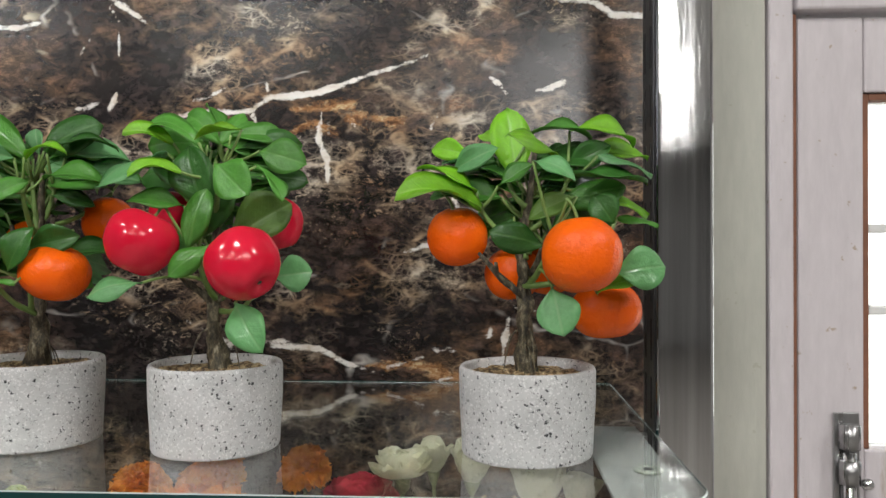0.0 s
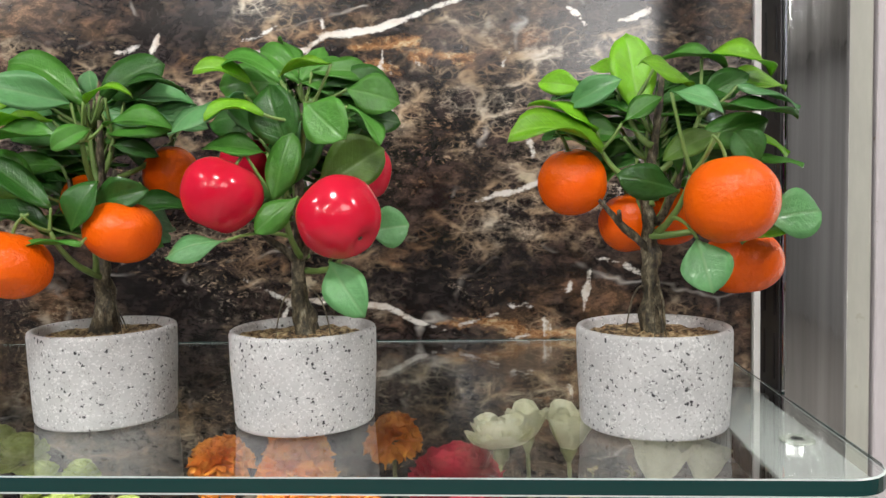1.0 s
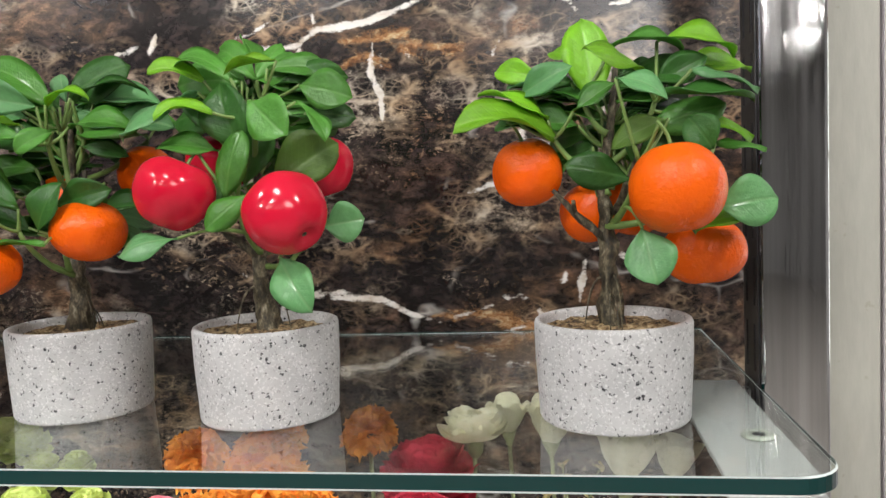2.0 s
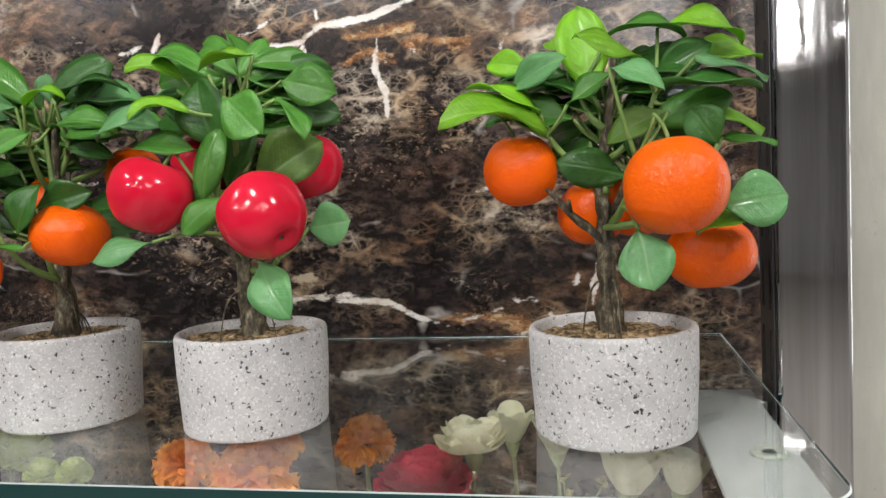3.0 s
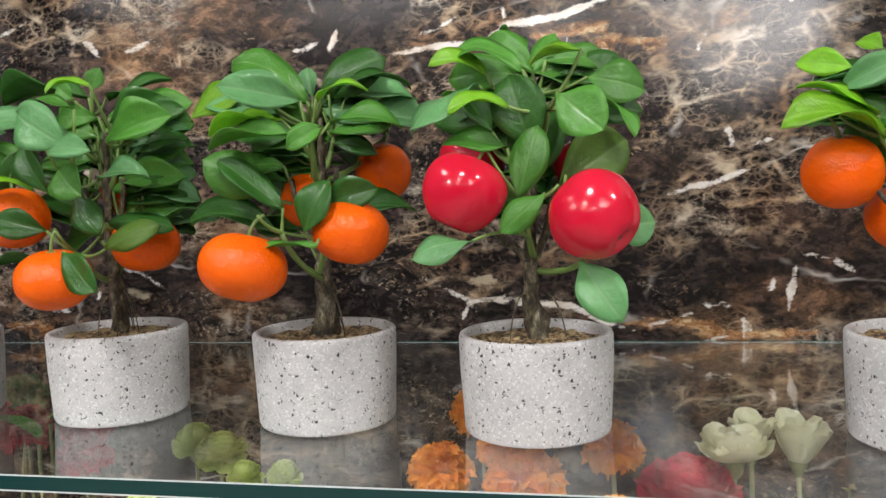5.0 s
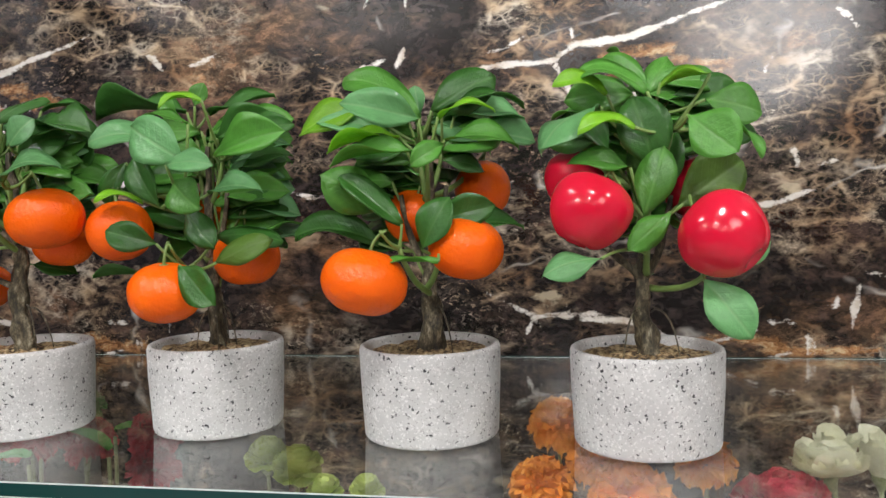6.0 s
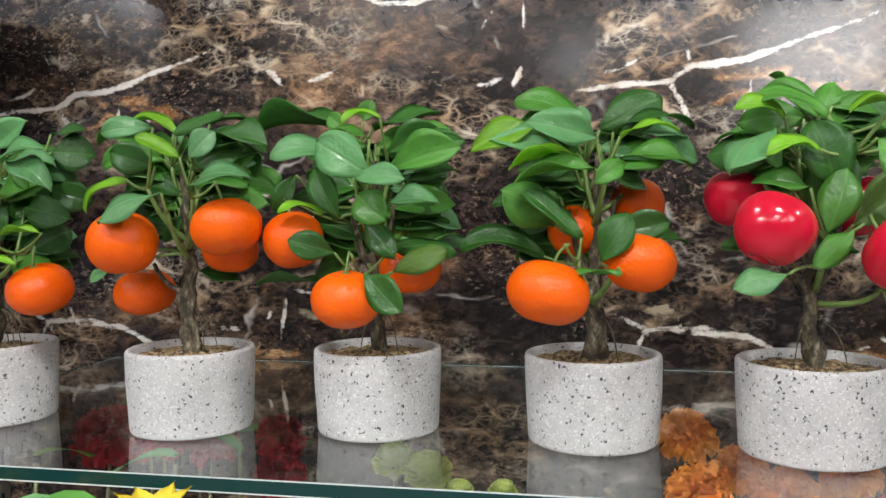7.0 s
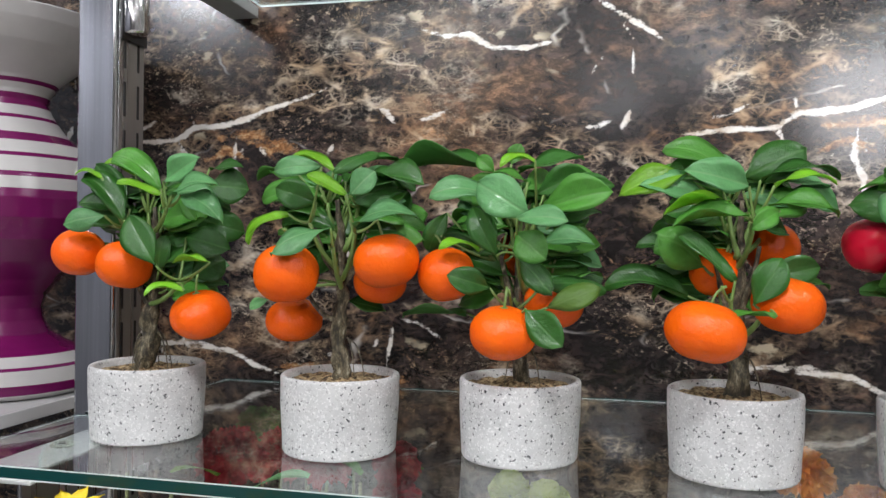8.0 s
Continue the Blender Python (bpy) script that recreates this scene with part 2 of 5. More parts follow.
def old_paint(name, colour, under, amount, rough=0.55):
    """Old brush paint on wood or plaster, worn through in streaks and spots."""
    m, n, l, b = material(name)
    v = coords(n, l)
    st = n.new("ShaderNodeMapping")
    st.inputs["Scale"].default_value = (1, 1, 0.22)
    l.new(v, st.inputs[0])
    big = noise_tex(n, l, st.outputs[0], 22.0, 6, 0.65)
    fine = noise_tex(n, l, st.outputs[0], 150.0, 5, 0.6)
    tone = ramp(n, l, maths(n, l, "MULTIPLY_ADD", fine, 0.4, maths(n, l, "MULTIPLY", big, 0.6)), [(0.3, tuple(c * 0.86 for c in colour)), (0.7, tuple(c * 1.08 for c in colour))])
    worn = ramp(n, l, big, [(0.59, grey(0)), (0.69, grey(amount))])
    spots = ramp(n, l, noise_tex(n, l, v, 90.0, 3), [(0.70, grey(0)), (0.74, grey(amount))])
    l.new(mix(n, l, maths(n, l, "MAXIMUM", worn, spots), tone, under), b.inputs["Base Color"])
    b.inputs["Roughness"].default_value = rough
    bump(n, l, b, fine, 0.4, 0.0012)
    return m


def petal_material(name, inner, outer, rough=0.6):
    """Fabric petals with a colour that differs a little from petal to petal."""
    m, n, l, b = material(name)
    geo = n.new("ShaderNodeNewGeometry")
    v = coords(n, l, True)
    f = maths(n, l, "MULTIPLY_ADD", geo.outputs["Random Per Island"], 0.5, maths(n, l, "MULTIPLY", noise_tex(n, l, v, 160.0, 4), 0.6))
    col = ramp(n, l, f, [(0.25, inner), (0.8, outer)])
    l.new(col, b.inputs["Base Color"])
    b.inputs["Roughness"].default_value = rough
    tr = n.new("ShaderNodeBsdfTranslucent")
    l.new(col, tr.inputs[0])
    mx = n.new("ShaderNodeMixShader")
    mx.inputs[0].default_value = 0.3
    l.new(b.outputs[0], mx.inputs[1])
    l.new(tr.outputs[0], mx.inputs[2])
    l.new(mx.outputs[0], n["Material Output"].inputs[0])
    return m


MARBLE = marble_material()
TERRAZZO = terrazzo_material()
BARK = bark_material()
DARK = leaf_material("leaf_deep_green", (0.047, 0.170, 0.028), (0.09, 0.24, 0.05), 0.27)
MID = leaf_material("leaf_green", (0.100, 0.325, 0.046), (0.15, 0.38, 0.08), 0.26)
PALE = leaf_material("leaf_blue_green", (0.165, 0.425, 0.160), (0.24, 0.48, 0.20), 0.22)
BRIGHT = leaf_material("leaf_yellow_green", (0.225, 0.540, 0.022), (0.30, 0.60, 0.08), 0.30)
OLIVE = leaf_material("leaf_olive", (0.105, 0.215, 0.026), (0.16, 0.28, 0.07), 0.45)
TWIG = plain("twig_green", (0.15, 0.25, 0.06), 0.5, 0, 0.3, 80)
ORANGE = skin_material("mandarin_skin", (0.93, 0.140, 0.002), (0.85, 0.105, 0.001), 0.25, 1.5)
APPLE = skin_material("apple_skin", (0.70, 0.013, 0.045), (0.56, 0.006, 0.028), 0.15, 0.0)
SOIL, sn_, sl_, sb_ = material("straw_grit")
sv_ = coords(sn_, sl_, True)
sc_ = voronoi(sn_, sl_, warp(sn_, sl_, sv_, 300.0, 0.004), 330.0)
sf_ = noise_tex(sn_, sl_, sv_, 180.0, 5, 0.7)
sl_.new(ramp(sn_, sl_, maths(sn_, sl_, "MULTIPLY_ADD", sc_, -0.5, maths(sn_, sl_, "MULTIPLY", sf_, 1.35)), [(0.20, (0.04, 0.026, 0.012)), (0.38, (0.28, 0.185, 0.085)), (0.58, (0.58, 0.45, 0.25))]), sb_.inputs["Base Color"])
sb_.inputs["Roughness"].default_value = 0.7
bump(sn_, sl_, sb_, maths(sn_, sl_, "SUBTRACT", sf_, sc_), 1.0, 0.003)
POLISHED = steel_material("polished_steel", 0.08, 0.72, 0.11)
BRUSHED = steel_material("brushed_steel", 0.30, 0.42)
CHROME = steel_material("chrome", 0.12, 0.75)
BLACK = plain("slot_black", (0.012, 0.012, 0.013), 0.6)
GLASS = glass_material("clear_glass")
EDGE, en_, el_, eb_ = material("glass_edge")
eb_.inputs["Base Color"].default_value = (0.004, 0.038, 0.036, 1)
eb_.inputs["Roughness"].default_value = 0.12
RUBBER = plain("clear_rubber", (0.26, 0.28, 0.24), 0.4)
ARM = plain("grey_enamel", (0.30, 0.31, 0.30), 0.6, 0, 0.1)
PLASTER = old_paint("grey_green_paint", (0.46, 0.46, 0.40), (0.34, 0.32, 0.24), 0.5)
LILAC = old_paint("lilac_grey_paint", (0.63, 0.585, 0.60), (0.36, 0.27, 0.18), 0.75)
RUST = plain("rusty_gap", (0.22, 0.095, 0.055), 0.8, 0, 0.4)
WHITE = plain("white_paint", (0.72, 0.72, 0.70), 0.5, 0, 0.05, 10)
SHOPWALL = plain("shop_wall_paint", (0.46, 0.455, 0.45), 0.6, 0, 0.08, 6)
FLOOR = plain("shop_floor", (0.30, 0.28, 0.26), 0.35, 0, 0.15, 12)
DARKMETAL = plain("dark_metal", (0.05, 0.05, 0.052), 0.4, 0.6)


# ---- mesh helpers ----
def part(name, bm, mat, parent=None, label="", smooth=True, m=None):
    mesh = bpy.data.meshes.new(name)
    bm.normal_update()
    bm.to_mesh(mesh)
    bm.free()
    for one in (mat if isinstance(mat, (list, tuple)) else [mat]):
        mesh.materials.append(one)
    if smooth:
        mesh.polygons.foreach_set("use_smooth", [True] * len(mesh.polygons))
    ob = new(name, mesh)
    ob.parent = parent
    if m is not None:
        ob.matrix_basis = m
    if label:
        tagged(ob, label)
    return ob


def box(x0, x1, y0, y1, z0, z1, bevel=0.0, segments=2):
    bm = bmesh.new()
    bmesh.ops.create_cube(bm, size=1.0)
    for v in bm.verts:
        v.co = Vector(((x0 + x1) / 2 + v.co.x * (x1 - x0), (y0 + y1) / 2 + v.co.y * (y1 - y0), (z0 + z1) / 2 + v.co.z * (z1 - z0)))
    if bevel:
        bmesh.ops.bevel(bm, geom=bm.edges[:], offset=bevel, segments=segments, affect="EDGES", profile=0.5)
    return bm


def lathe(profile, sides=48, wobble=0.0):
    """A turned form: profile of (radius, height) from bottom to top; a radius of 0 closes it."""
    bm = bmesh.new()
    rings = []
    for r, z in profile:
        if r <= 1e-6:
            rings.append([bm.verts.new((0, 0, z))])
        else:
            ring = []
            for i in range(sides):
                a = 2 * math.pi * i / sides
                k = r * (1 + wobble * noise.noise((math.cos(a) * 2, math.sin(a) * 2, z * 40)))
                ring.append(bm.verts.new((k * math.cos(a), k * math.sin(a), z)))
            rings.append(ring)
    for lo, hi in zip(rings, rings[1:]):
        for i in range(sides):
            j = (i + 1) % sides
            if len(lo) == 1 and len(hi) > 1:
                bm.faces.new((lo[0], hi[j], hi[i]))
            elif len(hi) == 1 and len(lo) > 1:
                bm.faces.new((lo[i], lo[j], hi[0]))
            elif len(lo) > 1:
                bm.faces.new((lo[i], lo[j], hi[j], hi[i]))
    return bm


def tube(bm, points, radii, sides=6, rough=0.0, seed=0.0):
    """A bent, tapering rod added to bm, closed at both ends."""
    pts = [Vector(p) for p in points]
    rings = []
    for k, p in enumerate(pts):
        way = (pts[min(k + 1, len(pts) - 1)] - pts[max(k - 1, 0)]).normalized()
        u = way.cross(Vector((0.31, 0.87, 0.21))).normalized()
        w = way.cross(u)
        ring = []
        for i in range(sides):
            a = 2 * math.pi * i / sides
            r = radii[k]
            if rough:
                r *= 1 + rough * noise.noise((p.x * 120 + math.cos(a) * 1.6 + seed, p.y * 120 + math.sin(a) * 1.6, p.z * 90))
            ring.append(bm.verts.new(p + (u * math.cos(a) + w * math.sin(a)) * r))
        rings.append(ring)
    for lo, hi in zip(rings, rings[1:]):
        for i in range(sides):
            j = (i + 1) % sides
            bm.faces.new((lo[i], hi[i], hi[j], lo[j]))
    bm.faces.new(rings[0])
    bm.faces.new(rings[-1][::-1])


def bend(a, b, c, steps):
    """Points on a quadratic curve from a over b to c."""
    a, b, c = Vector(a), Vector(b), Vector(c)
    return [a * (1 - t) ** 2 + b * 2 * t * (1 - t) + c * t * t for t in (i / steps for i in range(steps + 1))]


def group_of(name, x, y, z, label, category, group=""):
    ob = new(name)
    ob.location = (x, y, z)
    ob.empty_display_size = 0.02
    return tagged(ob, label, category, group)


# ---- the marble wall ----
VEINS = []
REPEAT = 0.629                     # width after which the printed pattern comes again


def vein(half_mm, *points):
    """A pale vein of that half width along points (x, height over the shelf)."""
    VEINS.append((half_mm / 1000, points))


vein(3.0, (-0.333, 0.259), (-0.276, 0.263), (-0.235, 0.265), (-0.215, 0.278), (-0.176, 0.280), (-0.152, 0.287), (-0.123, 0.297), (-0.081, 0.309), (-0.058, 0.317))
vein(2.0, (-0.215, 0.278), (-0.219, 0.293))
vein(3.5, (-0.235, 0.265), (-0.223, 0.243), (-0.216, 0.227))
vein(2.8, (-0.163, 0.267), (-0.167, 0.237), (-0.158, 0.216), (-0.158, 0.193))
vein(1.5, (-0.156, 0.266), (-0.157, 0.241))
vein(2.2, (-0.299, 0.058), (-0.274, 0.045), (-0.256, 0.036), (-0.228, 0.037), (-0.203, 0.038), (-0.178, 0.032), (-0.156, 0.027))
vein(2.5, (-0.249, 0.038), (-0.214, 0.034), (-0.166, 0.031), (-0.140, 0.017), (-0.104, 0.006))
vein(2.2, (-0.256, 0.036), (-0.264, 0.019))
vein(1.8, (-0.256, 0.036), (-0.247, 0.020))
vein(2.5, (-0.230, 0.053), (-0.222, 0.037))
vein(2.0, (-0.084, 0.125), (-0.065, 0.131), (-0.042, 0.135), (-0.022, 0.143), (-0.002, 0.148))
vein(1.4, (-0.036, 0.181), (-0.031, 0.162))
vein(1.4, (-0.010, 0.168), (-0.001, 0.158))
vein(1.8, (0.017, 0.060), (0.012, 0.022))
vein(1.0, (-0.006, 0.043), (0.000, 0.041))
vein(1.2, (0.019, 0.074), (0.045, 0.068), (0.067, 0.054))
vein(1.3, (-0.630, 0.296), (-0.610, 0.278))
vein(1.3, (-0.580, 0.282), (-0.557, 0.290))
vein(1.5, (-0.405, 0.265), (-0.389, 0.276))
vein(1.3, (-0.378, 0.277), (-0.371, 0.265))
vein(2.0, (-0.296, 0.275), (-0.276, 0.279), (-0.256, 0.290))
vein(2.6, (-0.587, 0.377), (-0.557, 0.367), (-0.533, 0.368), (-0.509, 0.353), (-0.474, 0.351), (-0.443, 0.358))
vein(3.0, (-0.401, 0.396), (-0.379, 0.381), (-0.358, 0.368), (-0.336, 0.351))
vein(2.0, (-0.382, 0.378), (-0.363, 0.349))
vein(1.4, (-0.368, 0.349), (-0.367, 0.316))
vein(1.4, (-0.393, 0.345), (-0.409, 0.320))
vein(2.0, (-0.489, 0.157), (-0.466, 0.151), (-0.444, 0.151))
vein(1.4, (-0.078, -0.007), (-0.032, 0.005))
vein(1.0, (-0.049, 0.030), (-0.034, 0.032))
vein(1.6, (-0.099, 0.013), (-0.063, 0.023))

vein(4.0, (-0.630, 0.296), (-0.619, 0.288), (-0.610, 0.277))
vein(3.6, (-0.585, 0.281), (-0.570, 0.283), (-0.555, 0.290))
vein(3.8, (-0.412, 0.269), (-0.398, 0.271), (-0.386, 0.276))
vein(4.0, (-0.379, 0.265), (-0.374, 0.275), (-0.369, 0.287))
vein(2.6, (-0.325, 0.259), (-0.281, 0.263), (-0.243, 0.265))
vein(3.6, (0.019, 0.062), (0.016, 0.045), (0.013, 0.027))
vein(3.2, (0.002, 0.052), (-0.001, 0.040))
vein(4.2, (-0.055, 0.031), (-0.047, 0.030))
vein(4.6, (-0.042, 0.033), (-0.032, 0.029))
vein(2.0, (-0.023, 0.019), (-0.022, 0.002))
vein(2.0, (-0.019, 0.019), (-0.018, 0.002))
vein(1.6, (0.029, 0.073), (0.050, 0.067), (0.069, 0.053))
vein(4.0, (-0.032, 0.181), (-0.030, 0.164))
vein(3.6, (-0.014, 0.164), (0.003, 0.169))
vein(3.4, (-0.138, 0.257), (-0.129, 0.247))
vein(3.0, (-0.058, 0.243), (-0.050, 0.258))
RUSTS = []


def rust(half_mm, *points):
    """A rusty streak of that half width along points (x, height over the shelf)."""
    RUSTS.append((half_mm / 1000, points))


rust(5.0, (-0.120, 0.014), (-0.077, 0.015), (-0.027, 0.007))
rust(4.0, (-0.082, 0.007), (-0.031, 0.004), (0.036, 0.006))
rust(5.0, (-0.151, 0.262), (-0.127, 0.255), (-0.118, 0.241))
rust(4.0, (-0.147, 0.260), (-0.117, 0.257), (-0.073, 0.250))
rust(4.5, (-0.199, 0.240), (-0.173, 0.253), (-0.148, 0.241))
rust(4.0, (-0.194, 0.266), (-0.137, 0.268), (-0.109, 0.256))


def streak_field(X, Z, strokes):
    """The distance in metres of each place from the nearest of the strokes, less the stroke's half width."""
    d = np.full(X.shape, 0.05)
    for half, pts in strokes:
        for shift in (-2 * REPEAT, -REPEAT, 0.0, REPEAT):
            total = sum(math.dist(a, b) for a, b in zip(pts, pts[1:]))
            done = 0.0
            for (ax, az), (bx, bz) in zip(pts, pts[1:]):
                ax_, bx_ = ax + shift, bx + shift
                ux, uz = bx_ - ax_, bz - az
                t = np.clip(((X - ax_) * ux + (Z - SHELF - az) * uz) / (ux * ux + uz * uz), 0, 1)
                run = (done + t * math.dist((ax, az), (bx, bz))) / total
                thick = half * min(1.0, 0.35 + total / 0.09) * (0.06 + 0.95 * np.sin(np.pi * run) ** 0.8)
                d = np.minimum(d, np.hypot(X - ax_ - t * ux, Z - SHELF - az - t * uz) - thick)
                done += math.dist((ax, az), (bx, bz))
    return d


def marble_wall(x0, x1, z0, z1, step=0.003):
    nx, nz = round((x1 - x0) / step), round((z1 - z0) / step)
    X, Z = np.meshgrid(np.linspace(x0, x1, nx + 1), np.linspace(z0, z1, nz + 1))
    d, r = streak_field(X, Z, VEINS), streak_field(X, Z, RUSTS)
    bm = bmesh.new()
    layer, layer_rust = bm.verts.layers.float.new("vein"), bm.verts.layers.float.new("rust")
    grid = []
    for k in range(nz + 1):
        row = []
        for i in range(nx + 1):
            v = bm.verts.new((X[k, i], WALL, Z[k, i]))
            v[layer], v[layer_rust] = d[k, i], r[k, i]
            row.append(v)
        grid.append(row)
    for k in range(nz):
        for i in range(nx):
            bm.faces.new((grid[k][i], grid[k][i + 1], grid[k + 1][i + 1], grid[k + 1][i]))
    # thickness: the border is drawn back into the wall
    rim = [e for e in bm.edges if e.is_boundary]
    back = bmesh.ops.extrude_edge_only(bm, edges=rim)["geom"]
    for v in back:
        if isinstance(v, bmesh.types.BMVert):
            v.co.y += 0.012
    return bm


# ---- structure: walls, floor, ceiling ----
def structure(name, bm, mat, label, smooth=False):
    return tagged(part(name, bm, mat, None, "", smooth), label, kind="structure")


X0, X1, Y0 = -3.0, 3.2, -10.0       # the shop round the shelves
structure("floor", box(X0 - 0.1, X1 + 0.1, Y0 - 0.1, WALL + 0.2, -0.08, 0.0), FLOOR, "plain grey shop floor")
structure("ceiling", box(X0 - 0.1, X1 + 0.1, Y0 - 0.1, WALL + 0.2, CEIL, CEIL + 0.08), WHITE, "plain white shop ceiling")
# unseen west wall, coloured dark only so that the left post mirrors dark
structure("wall_west", box(X0 - 0.1, X0, Y0, WALL + 0.2, 0.0, CEIL), plain("wall_dark_for_reflection", (0.10, 0.105, 0.125), 0.6, 0, 0.1, 6), "plain painted side wall")
structure("wall_east", box(X1, X1 + 0.1, Y0, WALL + 0.2, 0.0, CEIL), SHOPWALL, "plain painted side wall")
structure("wall_south", box(X0, X1, Y0 - 0.1, Y0, 0.0, CEIL), SHOPWALL, "plain painted wall behind the camera")
# north wall: marble panel on masonry, then grey-green plaster, then the window
MX0, MX1 = -1.75, 0.160
structure("wall_north_core", box(X0, 0.262, WALL + 0.012, WALL + 0.20, 0.0, CEIL), PLASTER, "grey-green painted masonry wall")
structure("wall_panel", marble_wall(MX0, MX1, 0.86, 1.90), MARBLE, "polished dark brown marble panel with white veins")
structure("wall_panel_low", box(MX0, MX1, WALL, WALL + 0.011, 0.0, 0.858), MARBLE, "polished dark brown marble panel")
structure("wall_panel_high", box(MX0, MX1, WALL, WALL + 0.011, 1.902, CEIL), MARBLE, "polished dark brown marble panel")
structure("trim", box(MX1 + 0.001, MX1 + 0.011, WALL - 0.004, WALL + 0.011, 0.0, CEIL, 0.001), plain("pale_trim", (0.62, 0.61, 0.58), 0.4), "pale strip that closes the edge of the marble panel")
structure("wall_north_plaster", box(MX1 + 0.013, 0.262, WALL - 0.001, WALL + 0.0115, 0.0, CEIL, 0.002), PLASTER, "streaked grey-green painted plaster")
structure("wall_north_above", box(0.262, X1, WALL + 0.012, WALL + 0.20, 1.66, CEIL), PLASTER, "grey-green painted masonry wall")
structure("wall_north_below", box(0.262, X1, WALL + 0.012, WALL + 0.20, 0.0, 0.55), PLASTER, "grey-green painted masonry wall")
structure("wall_north_east", box(1.10, X1, WALL + 0.012, WALL + 0.20, 0.55, 1.66), PLASTER, "grey-green painted masonry wall")


def window():
    """An old lilac-grey wooden casement with small panes and a barrel bolt."""
    w = group_of("window_1", 0.263, WALL, 0.55, "old lilac-grey painted wooden casement window with worn edges", "window")
    w["kind"] = "structure"
    y, z = WALL, 0.55
    w.location = (0, 0, 0)
    part("frame_post", box(0.264, 0.2865, y - 0.004, y + 0.06, z, 1.66, 0.002), LILAC, w, "worn lilac-grey painted frame post", False)
    part("frame_head", box(0.2875, 1.10, y - 0.010, y + 0.06, 1.583, 1.66, 0.003), LILAC, w, "", False)
    part("frame_sill", box(0.2875, 1.10, y - 0.004, y + 0.06, z, z + 0.06, 0.003), LILAC, w, "", False)
    part("gap_strip", box(0.2870, 0.2905, y + 0.001, y + 0.05, z + 0.061, 1.582), RUST, w, "rusty brown gap beside the casement", False)
    part("stile", box(0.2915, 0.352, y, y + 0.035, z + 0.062, 1.578, 0.002), LILAC, w, "", False)
    part("stile", box(0.86, 0.92, y, y + 0.035, z + 0.062, 1.578, 0.002), LILAC, w, "", False)
    part("top_rail", box(0.353, 0.859, y + 0.001, y + 0.034, 1.507, 1.578, 0.002), LILAC, w, "", False)
    part("lower_panel", box(0.353, 0.859, y + 0.001, y + 0.034, z + 0.062, 1.170, 0.002), LILAC, w, "", False)
    part("bead", box(0.3525, 0.3585, y + 0.004, y + 0.030, 1.1705, 1.5065, 0.001), RUST, w, "bare brown wooden bead", False)
    part("bead", box(0.3586, 0.859, y + 0.004, y + 0.030, 1.5000, 1.5065, 0.001), RUST, w, "bare brown wooden bead", False)
    for k in (1.301, 1.379):
        part("glazing_bar", box(0.359, 0.859, y + 0.006, y + 0.030, k - 0.004, k + 0.004, 0.001), WHITE, w, "", False)
    for lo, hi in ((1.171, 1.2965), (1.3055, 1.3745), (1.3835, 1.4995)):
        p = part("pane", box(0.359, 0.859, y + 0.016, y + 0.019, lo, hi), GLASS, w, "bright daylit pane", False)
        p.visible_shadow = False


window()
SKYGLOW, gn_, gl_, gb_ = material("daylight_haze")
gb_.inputs["Base Color"].default_value = (0.8, 0.8, 0.8, 1)
gb_.inputs["Emission Color"].default_value = (1.0, 0.98, 0.95, 1)
gb_.inputs["Emission Strength"].default_value = 2.2
structure("backdrop", box(-0.4, 2.2, 1.60, 1.62, 0.3, 2.2), SKYGLOW, "overexposed daylight outside the window")


def barrel_bolt():
    b = group_of("door_bolt", 0.334, WALL - 0.001, 1.14, "worn steel barrel bolt on the casement", "bolt")
    part("plate", box(-0.012, 0.012, -0.003, 0.0, -0.10, 0.066, 0.001), BRUSHED, b, "", False)
    bm = bmesh.new()
    tube(bm, [(0, -0.009, -0.09), (0, -0.009, 0.03)], [0.0058, 0.0058], 14)
    part("rod", bm, CHROME, b)
    for k in (0.045, 0.012, -0.05):
        bm = bmesh.new()
        tube(bm, [(0, -0.0095, k - 0.011), (0, -0.0095, k + 0.011)], [0.0095, 0.0095], 16)
        part("keeper", bm, BRUSHED, b)
    bm = bmesh.new()
    bmesh.ops.create_uvsphere(bm, u_segments=12, v_segments=8, radius=0.006, matrix=Matrix.Translation((0.014, -0.014, 0.002)))
    part("knob", bm, CHROME, b)


barrel_bolt()


# ---- posts and brackets ----
PY0, PY1 = 0.556, 0.596            # depth of the square posts


def post(x0, x1, inner, strip):
    """A square steel post: polished front, slotted side facing the shelf."""
    p = group_of("shelf_post", 0, 0, 0, "polished square steel shop-fitting post with slotted side", "post", "shelf posts")
    bm = box(x0, x1, PY0, PY1, 0.0, 2.4, 0.0026, 4)
    part("tube", bm, POLISHED, p, "mirror-polished steel tube", False)
    side = x1 if inner > 0 else x0
    a, b = (side + 0.0004, side + 0.0012) if inner > 0 else (side - 0.0012, side - 0.0004)
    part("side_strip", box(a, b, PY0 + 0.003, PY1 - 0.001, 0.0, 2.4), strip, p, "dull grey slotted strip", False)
    s0, s1 = (b - 0.0006, b + 0.0005) if inner > 0 else (a - 0.0005, a + 0.0006)
    for k in range(26):
        z = 0.86 + 0.042 * k
        for yy in (PY0 + 0.011, PY0 + 0.030):
            part("slot", box(s0, s1, yy - 0.0014, yy + 0.0014, z, z + 0.030), BLACK, p, "", False)
    return p


post(-0.842, -0.804, 1, BRUSHED)
# right strip gets near-black metal to imitate the dark it reflects
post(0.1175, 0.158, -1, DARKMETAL)


